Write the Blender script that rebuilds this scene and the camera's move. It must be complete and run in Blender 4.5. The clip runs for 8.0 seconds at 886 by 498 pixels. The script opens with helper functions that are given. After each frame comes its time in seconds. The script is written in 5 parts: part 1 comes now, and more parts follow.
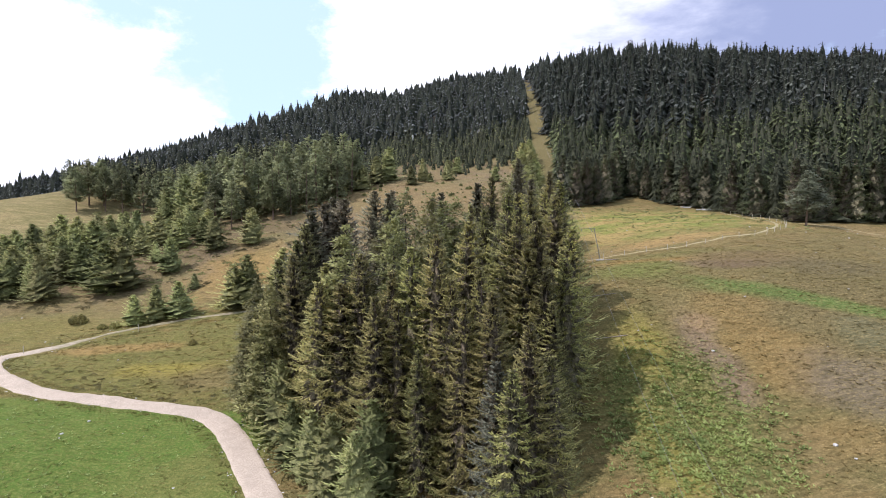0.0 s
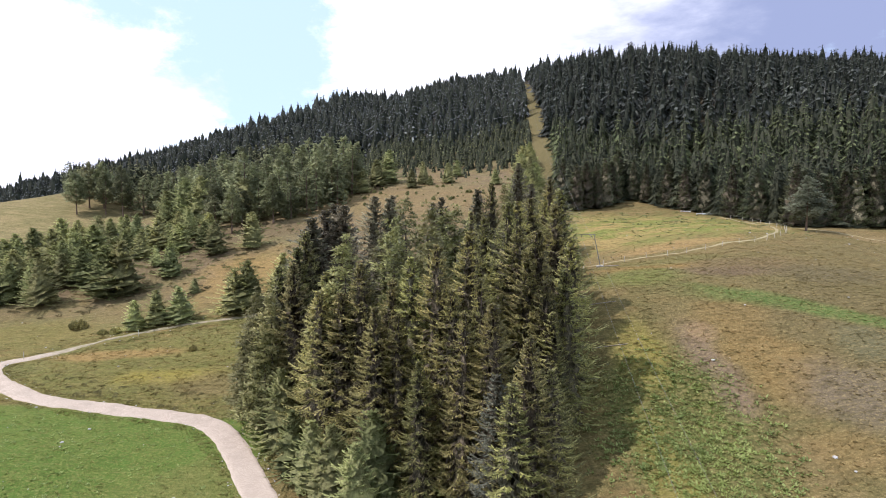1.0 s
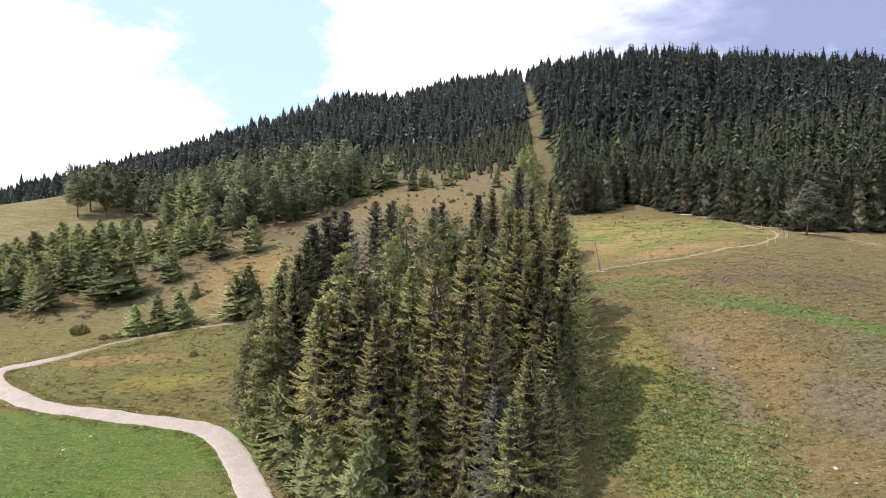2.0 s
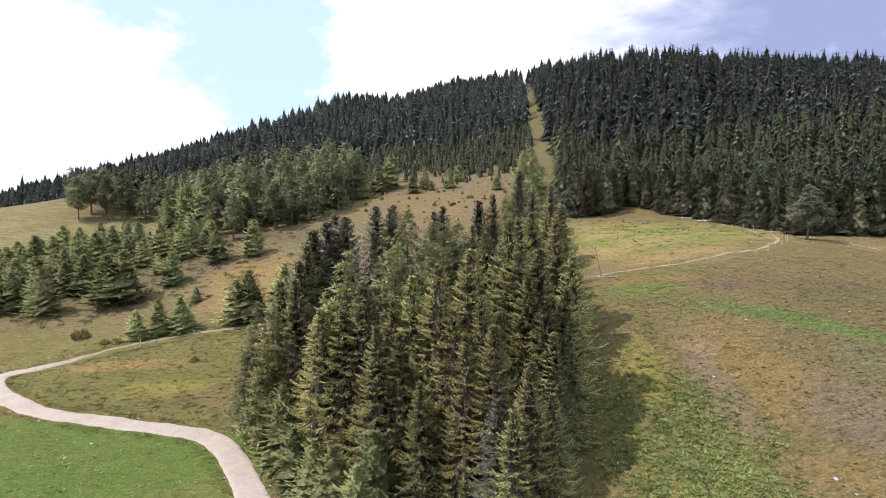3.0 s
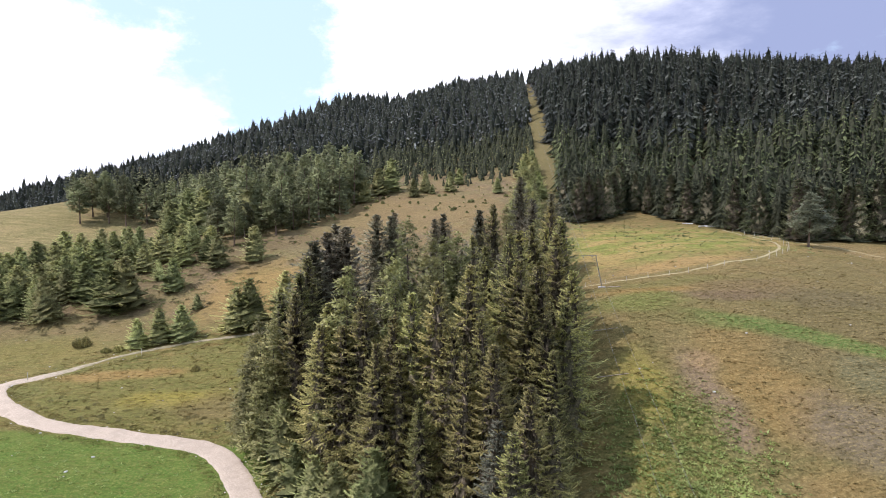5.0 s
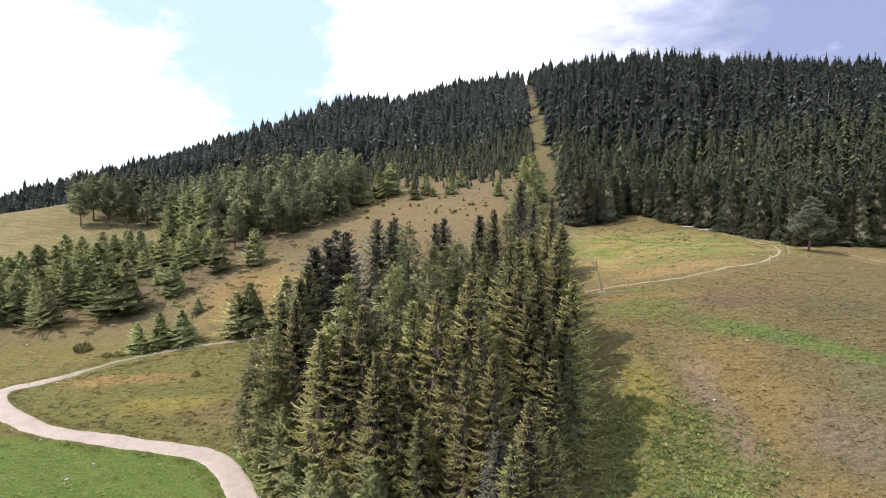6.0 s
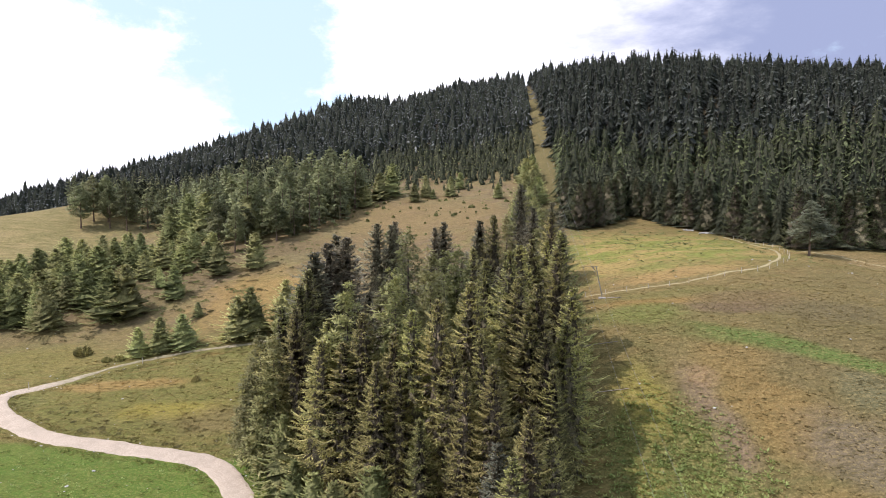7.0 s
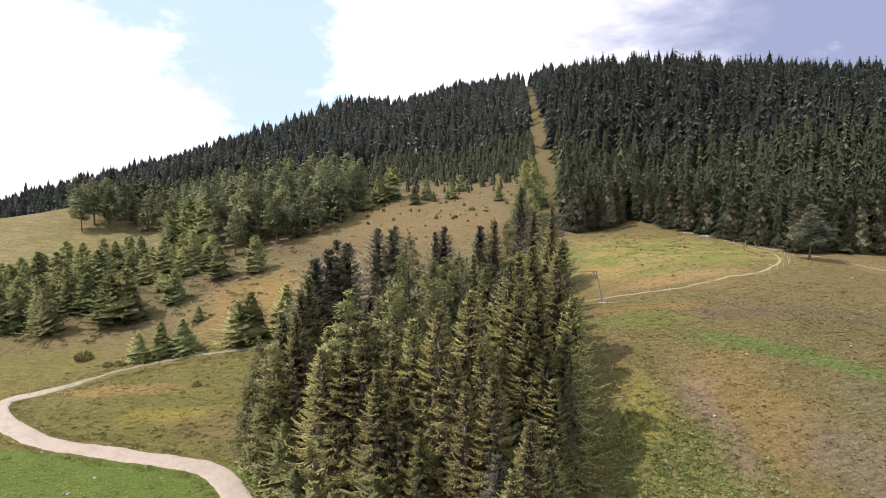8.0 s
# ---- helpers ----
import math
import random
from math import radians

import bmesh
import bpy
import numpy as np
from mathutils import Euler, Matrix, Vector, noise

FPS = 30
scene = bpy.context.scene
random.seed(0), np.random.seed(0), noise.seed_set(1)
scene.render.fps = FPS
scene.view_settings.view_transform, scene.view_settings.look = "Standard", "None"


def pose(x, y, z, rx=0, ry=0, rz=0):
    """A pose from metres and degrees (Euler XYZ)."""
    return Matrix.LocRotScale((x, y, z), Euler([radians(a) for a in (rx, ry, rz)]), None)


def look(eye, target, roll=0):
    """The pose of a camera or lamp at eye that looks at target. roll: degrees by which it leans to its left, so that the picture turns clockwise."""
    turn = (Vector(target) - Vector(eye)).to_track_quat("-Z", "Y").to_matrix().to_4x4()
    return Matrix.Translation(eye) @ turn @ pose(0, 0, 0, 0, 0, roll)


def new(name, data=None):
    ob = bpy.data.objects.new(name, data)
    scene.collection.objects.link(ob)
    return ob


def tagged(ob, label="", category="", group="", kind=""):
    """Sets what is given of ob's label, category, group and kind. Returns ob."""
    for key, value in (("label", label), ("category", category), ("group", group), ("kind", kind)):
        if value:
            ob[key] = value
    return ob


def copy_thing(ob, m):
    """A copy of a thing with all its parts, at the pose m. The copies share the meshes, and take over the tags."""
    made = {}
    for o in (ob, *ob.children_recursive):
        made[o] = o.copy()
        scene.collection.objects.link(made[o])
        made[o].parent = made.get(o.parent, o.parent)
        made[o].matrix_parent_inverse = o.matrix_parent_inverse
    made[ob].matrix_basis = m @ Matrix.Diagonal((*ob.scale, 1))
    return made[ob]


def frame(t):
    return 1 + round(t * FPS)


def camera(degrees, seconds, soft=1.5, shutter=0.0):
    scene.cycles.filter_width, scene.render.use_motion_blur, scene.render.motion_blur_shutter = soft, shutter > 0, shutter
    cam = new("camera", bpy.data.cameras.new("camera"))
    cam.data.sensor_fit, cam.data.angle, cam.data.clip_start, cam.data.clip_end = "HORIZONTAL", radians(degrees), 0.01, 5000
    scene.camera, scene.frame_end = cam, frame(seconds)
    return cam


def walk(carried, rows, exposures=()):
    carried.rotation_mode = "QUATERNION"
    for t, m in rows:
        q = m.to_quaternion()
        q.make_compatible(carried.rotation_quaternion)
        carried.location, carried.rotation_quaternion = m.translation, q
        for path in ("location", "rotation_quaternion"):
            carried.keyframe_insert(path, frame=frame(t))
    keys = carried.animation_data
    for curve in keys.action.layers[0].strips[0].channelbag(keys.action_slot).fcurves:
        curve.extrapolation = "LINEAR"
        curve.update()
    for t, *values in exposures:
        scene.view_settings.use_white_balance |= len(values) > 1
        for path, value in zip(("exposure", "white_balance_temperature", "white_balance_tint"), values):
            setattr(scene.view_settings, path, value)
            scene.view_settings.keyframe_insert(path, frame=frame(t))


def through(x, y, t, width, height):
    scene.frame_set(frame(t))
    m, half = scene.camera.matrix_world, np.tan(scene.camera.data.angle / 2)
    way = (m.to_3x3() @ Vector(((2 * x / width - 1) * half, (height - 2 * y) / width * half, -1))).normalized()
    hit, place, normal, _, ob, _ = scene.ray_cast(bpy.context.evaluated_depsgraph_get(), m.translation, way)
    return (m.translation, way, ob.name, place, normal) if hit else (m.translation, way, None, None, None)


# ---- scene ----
# Camera: a drone that climbs straight up beside a spruce grove
PATH = [
    (0.0, -0.00, -0.00, 0.00, 86.00, -0.00, -0.00),
    (0.5, 0.01, 0.02, 0.52, 86.01, 0.01, 0.03),
    (1.0, -0.01, 0.02, 1.04, 86.04, -0.04, 0.01),
    (1.5, -0.01, 0.03, 1.54, 86.04, -0.05, 0.06),
    (3.0, -0.01, 0.01, 3.02, 86.06, 0.01, 0.13),
    (3.5, 0.05, 0.02, 3.48, 86.02, 0.06, 0.20),
    (4.0, 0.10, 0.05, 3.96, 85.99, 0.05, 0.21),
    (4.5, 0.12, 0.09, 4.44, 85.96, 0.04, 0.23),
    (6.0, 0.13, 0.14, 5.85, 85.98, 0.03, 0.30),
    (6.5, 0.14, 0.16, 6.30, 85.97, 0.02, 0.31),
    (7.0, 0.18, 0.18, 6.78, 85.99, 0.02, 0.33),
    (7.5, 0.18, 0.17, 7.26, 86.00, -0.01, 0.36),
    (8.0, 0.20, 0.18, 7.75, 85.97, 0.06, 0.37),
]
cam = camera(76.0, 8.0, soft=0.65)
walk(cam, [(t, pose(*p)) for t, *p in PATH], exposures=((0.0, 0.00, 5950, 18), (4.0, 0.01, 5980, 18), (7.0, 0.00, 6200, 18), (8.0, -0.07, 6380, 18)))

# ---- daylight ----
SUN_AZ, SUN_EL = radians(104), radians(56)      # azimuth from +y towards -x
SUN_DIR = Vector((-math.sin(SUN_AZ) * math.cos(SUN_EL), math.cos(SUN_AZ) * math.cos(SUN_EL), math.sin(SUN_EL)))

sun_data = bpy.data.lights.new("sun", "SUN")
sun_data.energy, sun_data.angle, sun_data.color = 4.1, radians(0.6), (1.0, 0.950, 0.905)
sun = new("sun", sun_data)
sun.matrix_world = look(SUN_DIR * 300, (0, 0, 0))
scene.view_settings.exposure = 0.0


def build_world():
    """Nishita sky with a broken layer of cumulus."""
    w = bpy.data.worlds.new("sky")
    scene.world = w
    w.use_nodes = True
    nt = w.node_tree
    nt.nodes.clear()
    N, L = nt.nodes.new, nt.links.new
    out, bg = N("ShaderNodeOutputWorld"), N("ShaderNodeBackground")
    sky = N("ShaderNodeTexSky")
    sky.sky_type, sky.sun_disc = "NISHITA", False
    sky.sun_elevation, sky.sun_rotation = SUN_EL, -SUN_AZ
    sky.altitude, sky.dust_density = 1500, 1.6
    tc = N("ShaderNodeTexCoord")

    def math_node(op, a, b=None, c=None, clamp=False):
        n = N("ShaderNodeMath")
        n.operation, n.use_clamp = op, clamp
        for k, v in enumerate((a, b, c)):
            if v is None:
                continue
            if isinstance(v, (int, float)):
                n.inputs[k].default_value = v
            else:
                L(v, n.inputs[k])
        return n.outputs[0]

    def lobe(direction, sharp, gain):
        n = N("ShaderNodeVectorMath")
        n.operation = "DOT_PRODUCT"
        L(tc.outputs["Generated"], n.inputs[0])
        n.inputs[1].default_value = Vector(direction).normalized()
        e = math_node("MULTIPLY", math_node("SUBTRACT", n.outputs["Value"], 1.0), sharp)
        return math_node("MULTIPLY", math_node("EXPONENT", e), gain)

    def fbm(scale, detail, rough, offset, squash=1.6):
        m = N("ShaderNodeMapping")
        m.inputs["Location"].default_value = offset
        m.inputs["Scale"].default_value = (1, 1, squash)
        L(tc.outputs["Generated"], m.inputs["Vector"])
        n = N("ShaderNodeTexNoise")
        n.inputs["Scale"].default_value, n.inputs["Detail"].default_value, n.inputs["Roughness"].default_value = scale, detail, rough
        L(m.outputs[0], n.inputs["Vector"])
        return n.outputs["Fac"]

    # cover: where the cumulus banks stand and where the blue shows
    cover = math_node("MULTIPLY_ADD", fbm(6.5, 10, 0.64, (0.3, 1.7, 0.2)), 2.2, -0.59)
    for d, sharp, gain in (((-0.72, 1, 0.20), 18, 0.40), ((0.22, 1, 0.36), 14, 0.40), ((0.62, 1, 0.40), 12, 0.40), ((-0.62, 1, 0.24), 60, 0.14), ((-0.12, 1, 0.33), 130, 0.25),
                           ((-0.36, 1, 0.27), 170, -0.50), ((-0.31, 1, 0.37), 170, -0.50), ((-0.27, 1, 0.22), 250, -0.32), ((-0.54, 1, 0.38), 400, -0.50)):
        cover = math_node("ADD", cover, lobe(d, sharp, gain))
    mask = N("ShaderNodeMapRange")
    mask.interpolation_type = "SMOOTHSTEP"
    mask.inputs["From Min"].default_value, mask.inputs["From Max"].default_value = 0.34, 0.84
    L(cover, mask.inputs["Value"])
    # depth of cloud: thick bellies go grey blue
    belly = math_node("ADD", math_node("MULTIPLY", fbm(4.0, 8, 0.60, (2.0, 0.4, 1.0), 2.6), 1.15), lobe((0.84, 1, 0.42), 15, 0.72))
    thick = N("ShaderNodeMapRange")
    thick.interpolation_type = "SMOOTHSTEP"
    thick.inputs["From Min"].default_value, thick.inputs["From Max"].default_value = 0.45, 1.15
    L(belly, thick.inputs["Value"])
    tone = N("ShaderNodeMix")
    tone.data_type = "RGBA"
    L(thick.outputs[0], tone.inputs["Factor"])
    tone.inputs["A"].default_value, tone.inputs["B"].default_value = (1.12, 1.12, 1.15, 1), (0.29, 0.335, 0.48, 1)
    scaled = N("ShaderNodeVectorMath")
    scaled.operation = "SCALE"
    L(sky.outputs[0], scaled.inputs[0])
    scaled.inputs["Scale"].default_value = 0.13
    veil = N("ShaderNodeMix")           # thin high haze over the blue
    veil.data_type = "RGBA"
    veil.inputs["Factor"].default_value = 0.84
    L(scaled.outputs[0], veil.inputs["A"])
    veil.inputs["B"].default_value = (0.57, 0.73, 0.83, 1)
    mix = N("ShaderNodeMix")
    mix.data_type = "RGBA"
    L(mask.outputs[0], mix.inputs["Factor"])
    L(veil.outputs["Result"], mix.inputs["A"])
    L(tone.outputs["Result"], mix.inputs["B"])
    L(mix.outputs["Result"], bg.inputs["Color"])
    bg.inputs["Strength"].default_value = 1.4
    L(bg.outputs[0], out.inputs["Surface"])


build_world()


# ---- materials ----
class Nodes:
    """Short hand for a node material."""

    def __init__(self, name):
        self.mat = bpy.data.materials.new(name)
        self.mat.use_nodes = True
        self.nt = self.mat.node_tree
        self.bsdf = self.nt.nodes["Principled BSDF"]
        self.out = self.nt.nodes["Material Output"]
        self.geo = self.add("ShaderNodeNewGeometry")

    def add(self, kind):
        return self.nt.nodes.new(kind)

    def link(self, a, b):
        self.nt.links.new(a, b)

    def put(self, socket, v):
        if isinstance(v, (int, float)):
            socket.default_value = v
        elif isinstance(v, tuple):
            socket.default_value = v if len(v) != 3 or socket.type == "VECTOR" else (*v, 1)
        else:
            self.link(v, socket)

    def noise(self, scale, detail=4, rough=0.55, offset=(0, 0, 0), stretch=(1, 1, 1), color=False):
        m = self.add("ShaderNodeMapping")
        m.inputs["Location"].default_value, m.inputs["Scale"].default_value = offset, stretch
        self.link(self.geo.outputs["Position"], m.inputs["Vector"])
        n = self.add("ShaderNodeTexNoise")
        n.inputs["Scale"].default_value, n.inputs["Detail"].default_value, n.inputs["Roughness"].default_value = scale, detail, rough
        self.link(m.outputs[0], n.inputs["Vector"])
        return n.outputs["Color" if color else "Fac"]

    def ramp(self, v, lo, hi, a=0.0, b=1.0):
        n = self.add("ShaderNodeMapRange")
        n.interpolation_type = "SMOOTHSTEP"
        self.put(n.inputs["Value"], v)
        for k, x in (("From Min", lo), ("From Max", hi), ("To Min", a), ("To Max", b)):
            n.inputs[k].default_value = x
        return n.outputs[0]

    def mix(self, f, a, b, mode="MIX"):
        n = self.add("ShaderNodeMix")
        n.data_type, n.blend_type = "RGBA", mode
        self.put(n.inputs["Factor"], f)
        self.put(n.inputs["A"], a)
        self.put(n.inputs["B"], b)
        return n.outputs["Result"]

    def op(self, kind, a, b=0.0, clamp=False):
        n = self.add("ShaderNodeMath")
        n.operation, n.use_clamp = kind, clamp
        self.put(n.inputs[0], a)
        self.put(n.inputs[1], b)
        return n.outputs[0]

    def bump(self, v, strength, distance):
        n = self.add("ShaderNodeBump")
        n.inputs["Strength"].default_value, n.inputs["Distance"].default_value = strength, distance
        self.put(n.inputs["Height"], v)
        self.link(n.outputs[0], self.bsdf.inputs["Normal"])

    def done(self, color, rough=0.85, spec=0.2, metal=0.0):
        self.put(self.bsdf.inputs["Base Color"], color)
        self.put(self.bsdf.inputs["Roughness"], rough)
        self.bsdf.inputs["Specular IOR Level"].default_value = spec
        self.bsdf.inputs["Metallic"].default_value = metal
        return self.mat


def foliage(name, dark, light, tip, gloss=0.25, through=0.22, fleck=0.65, gap_shade=0.0, tuft_size=1.7):
    """Needles: tint varies from tree to tree, clump to clump and twig to twig."""
    n = Nodes(name)
    info = n.add("ShaderNodeObjectInfo")
    clump = n.noise(0.22, 3, 0.6)
    fine = n.noise(1.1, 3, 0.6)
    stand = n.noise(0.14, 2, 0.5, (3, 9, 1), (1, 1, 0.25))
    c = n.mix(n.ramp(n.op("ADD", n.op("MULTIPLY", clump, 0.5), n.op("MULTIPLY", stand, 0.5)), 0.40, 0.60), dark, light)
    c = n.mix(n.op("MULTIPLY", n.ramp(n.geo.outputs["Random Per Island"], 0.50, 1.0), fleck), c, tip)
    c = n.mix(n.op("MULTIPLY", n.ramp(fine, 0.58, 0.8), 0.22), c, (0.085, 0.066, 0.040))
    if gap_shade:                                     # noise paints bright shoots and the shaded gaps between twigs
        c = n.mix(gap_shade, c, n.mix(n.ramp(n.noise(tuft_size, 5, 0.75, (4, 1, 6), (1, 1, 0.6)), 0.38, 0.64), (0.38, 0.38, 0.40), (1.50, 1.50, 1.45)), "MULTIPLY")
    hsv = n.add("ShaderNodeHueSaturation")
    n.link(c, hsv.inputs["Color"])
    n.link(n.ramp(info.outputs["Random"], 0, 1, 0.492, 0.522), hsv.inputs["Hue"])
    tint = n.add("ShaderNodeAttribute")
    tint.attribute_name = "tint"
    n.link(n.op("ADD", n.ramp(n.op("FRACT", n.op("MULTIPLY", info.outputs["Random"], 7.3)), 0, 1, 0.72, 1.3), tint.outputs["Fac"]), hsv.inputs["Value"])
    col = hsv.outputs[0]
    mat = n.done(col, 0.55, gloss)
    tr, mx = n.add("ShaderNodeBsdfTranslucent"), n.add("ShaderNodeMixShader")
    n.link(col, tr.inputs["Color"])
    mx.inputs[0].default_value = through
    n.link(n.bsdf.outputs[0], mx.inputs[1])
    n.link(tr.outputs[0], mx.inputs[2])
    n.link(mx.outputs[0], n.out.inputs["Surface"])
    return mat


def bark(name, a, b):
    n = Nodes(name)
    v = n.noise(6.0, 5, 0.6, stretch=(1, 1, 0.25))
    n.bump(v, 0.6, 0.03)
    return n.done(n.mix(n.ramp(v, 0.35, 0.7), a, b), 0.9, 0.1)


def ground_material(name, tufts=False):
    """Alpine pasture: mown green, dry ochre grass, bare grey patches, weeds."""
    n = Nodes(name)
    sep = n.add("ShaderNodeSeparateXYZ")
    n.link(n.geo.outputs["Position"], sep.inputs[0])
    X, Y = sep.outputs["X"], sep.outputs["Y"]
    wob = n.op("MULTIPLY", n.op("SUBTRACT", n.noise(0.07, 4, 0.6), 0.5), 26)
    big = n.noise(0.035, 4, 0.55)
    mid = n.noise(0.16, 5, 0.62)
    streak = n.noise(0.5, 5, 0.65, stretch=(0.45, 1.5, 1))
    fine = n.noise(3.0, 5, 0.75)
    grit = n.noise(9.0, 3, 0.7)

    def zone(v, lo, hi):
        return n.ramp(n.op("ADD", v, wob), lo, hi)

    def inv(v):
        return n.op("SUBTRACT", 1.0, v)

    def both(*vs):
        r = vs[0]
        for v in vs[1:]:
            r = n.op("MULTIPLY", r, v)
        return r

    green, olive = (0.125, 0.185, 0.055), (0.165, 0.152, 0.061)
    ochre, straw, grey = (0.290, 0.195, 0.088), (0.320, 0.245, 0.138), (0.240, 0.188, 0.149)
    c = n.mix(n.ramp(mid, 0.35, 0.65), olive, (0.225, 0.172, 0.083))
    c = n.mix(n.op("MULTIPLY", inv(n.ramp(X, -30, -16)), 0.85), c, n.mix(n.ramp(mid, 0.38, 0.62), (0.128, 0.156, 0.046), (0.195, 0.192, 0.064)))
    c = n.mix(n.op("MULTIPLY", n.ramp(streak, 0.45, 0.72), 0.75), c, ochre)
    c = n.mix(n.op("MULTIPLY", n.ramp(big, 0.5, 0.66), 0.45), c, straw)
    # dry high pasture beyond the grove
    dry = both(n.ramp(Y, 112, 140), inv(n.ramp(X, 30, 42)))
    c = n.mix(n.op("MULTIPLY", dry, 0.8), c, n.mix(n.ramp(mid, 0.4, 0.6), (0.262, 0.198, 0.122), (0.210, 0.157, 0.104)))
    c = n.mix(n.op("MULTIPLY", dry, n.ramp(n.noise(0.075, 5, 0.65, (11, 5, 2)), 0.46, 0.60, 0.0, 0.75)), c, (0.190, 0.145, 0.120))
    c = n.mix(n.op("MULTIPLY", dry, n.ramp(n.noise(0.05, 4, 0.6, (2, 15, 2)), 0.50, 0.62, 0.0, 0.60)), c, (0.205, 0.200, 0.116))
    mott = n.noise(0.55, 5, 0.7, (5, 2, 8), (0.7, 1.1, 1))
    c = n.mix(n.op("MULTIPLY", dry, n.ramp(mott, 0.38, 0.54, 0.6, 0.0)), c, (0.130, 0.102, 0.060))
    c = n.mix(n.op("MULTIPLY", dry, n.ramp(n.noise(0.22, 5, 0.7, (9, 3, 1)), 0.50, 0.64, 0.0, 0.7)), c, (0.185, 0.180, 0.082))
    c = n.mix(n.op("MULTIPLY", dry, n.ramp(mott, 0.56, 0.70, 0.0, 0.6)), c, (0.380, 0.300, 0.165))
    lane = n.op("ABSOLUTE", n.op("SUBTRACT", X, n.op("ADD", n.op("MULTIPLY", Y, 0.112), 16.0)))
    c = n.mix(n.op("MULTIPLY", both(inv(n.ramp(lane, 4, 9)), n.ramp(Y, 165, 200)), 0.85), c, (0.138, 0.130, 0.066))
    # the mown paddock inside the road's bend
    paddock = both(inv(n.ramp(n.op("ADD", Y, n.op("MULTIPLY", X, 0.10)), 72.6, 74.4)), inv(n.ramp(X, -24, -19)))
    c = n.mix(paddock, c, n.mix(n.ramp(n.noise(0.3, 5, 0.65), 0.35, 0.7), (0.092, 0.186, 0.034), (0.142, 0.194, 0.046)))
    def spot(x, y, rx, ry, soft=0.5):
        """A patch with a wavering outline round (x, y)."""
        dx = n.op("DIVIDE", n.op("SUBTRACT", X, x), rx)
        dy = n.op("DIVIDE", n.op("SUBTRACT", Y, y), ry)
        d = n.op("SQRT", n.op("ADD", n.op("MULTIPLY", dx, dx), n.op("MULTIPLY", dy, dy)))
        d = n.op("ADD", d, n.op("MULTIPLY", n.op("SUBTRACT", n.noise(0.12, 5, 0.65, (x, y, 0)), 0.5), 1.6))
        return inv(n.ramp(d, 1.0 - soft, 1.0 + soft))

    def patch(c, col, amount, *where):
        return n.mix(n.op("MULTIPLY", spot(*where), amount), c, col)

    # open slope: ochre swathe, worn pinkish streak, grey sward, brown turf
    c = patch(c, (0.135, 0.132, 0.056), 0.55, 50, 66, 34, 32)
    c = patch(c, (0.150, 0.126, 0.066), 0.70, 58, 66, 20, 16)
    c = patch(c, (0.175, 0.150, 0.074), 0.65, 82, 98, 26, 17)
    c = patch(c, (0.300, 0.200, 0.078), 0.62, 37.5, 64, 4.5, 7)
    c = patch(c, (0.280, 0.196, 0.082), 0.6, 37.5, 73.5, 5, 3.5)
    c = patch(c, (0.330, 0.215, 0.080), 0.75, 33, 93, 9, 3)
    c = patch(c, (0.270, 0.185, 0.080), 0.55, 36, 49.5, 3.5, 4)
    c = patch(c, (0.235, 0.178, 0.138), 0.90, 31.2, 63, 2.3, 9)
    c = patch(c, (0.320, 0.225, 0.140), 0.75, 32.6, 71, 1.7, 1.8)
    c = patch(c, (0.178, 0.152, 0.118), 0.85, 42, 56.5, 4.5, 6)
    c = patch(c, (0.145, 0.150, 0.090), 0.80, 49, 64, 3.0, 4)
    c = patch(c, (0.150, 0.108, 0.082), 0.85, 45, 88, 8, 2.8)
    c = patch(c, (0.135, 0.118, 0.072), 0.80, 58, 86, 8, 5)
    weeds = spot(24.5, 57, 6.5, 12, 0.35)
    c = n.mix(n.op("MULTIPLY", weeds, 0.85), c, n.mix(n.ramp(fine, 0.4, 0.65), (0.098, 0.124, 0.038), (0.205, 0.232, 0.078)))
    c = patch(c, (0.290, 0.265, 0.066), 0.75, 24.8, 69, 3.2, 5)
    c = patch(c, (0.290, 0.275, 0.072), 0.65, 21.5, 52, 2.2, 9)
    # a fresh green strip across the slope
    bend = n.op("MAXIMUM", n.op("SUBTRACT", X, 44), 0.0)
    bend = n.op("MULTIPLY", n.op("MULTIPLY", bend, bend), 0.043)
    run = n.op("ADD", n.op("ADD", Y, bend), n.op("ADD", n.op("MULTIPLY", n.op("SUBTRACT", X, 32), 0.43), n.op("MULTIPLY", wob, 0.08)))
    strip = both(n.ramp(run, 77.6, 80.4), inv(n.ramp(run, 82.4, 85.2)), n.ramp(X, 29, 42))
    c = n.mix(n.op("MULTIPLY", strip, 0.92), c, (0.098, 0.178, 0.045))
    # yellow green top meadow, ochre along its fence
    lush = n.mix(n.ramp(n.noise(0.14, 5, 0.7, (4, 8, 1), (0.6, 1.4, 1)), 0.42, 0.60), (0.200, 0.262, 0.058), (0.410, 0.318, 0.130))
    c = n.mix(n.op("MULTIPLY", spot(52, 140, 28, 22), 0.9), c, lush)
    c = patch(c, (0.160, 0.180, 0.056), 0.45, 37, 98, 13, 4)
    c = patch(c, (0.150, 0.190, 0.052), 0.85, 30, 87.5, 7, 4.5)
    c = patch(c, (0.185, 0.135, 0.080), 0.70, 50, 93, 9, 4)
    c = patch(c, (0.420, 0.290, 0.132), 0.70, 46, 114, 13, 4)
    # the western hillside: grassy hillock, litter under the trees, ochre glades
    hillock = spot(-175, 205, 62, 45, 0.3)
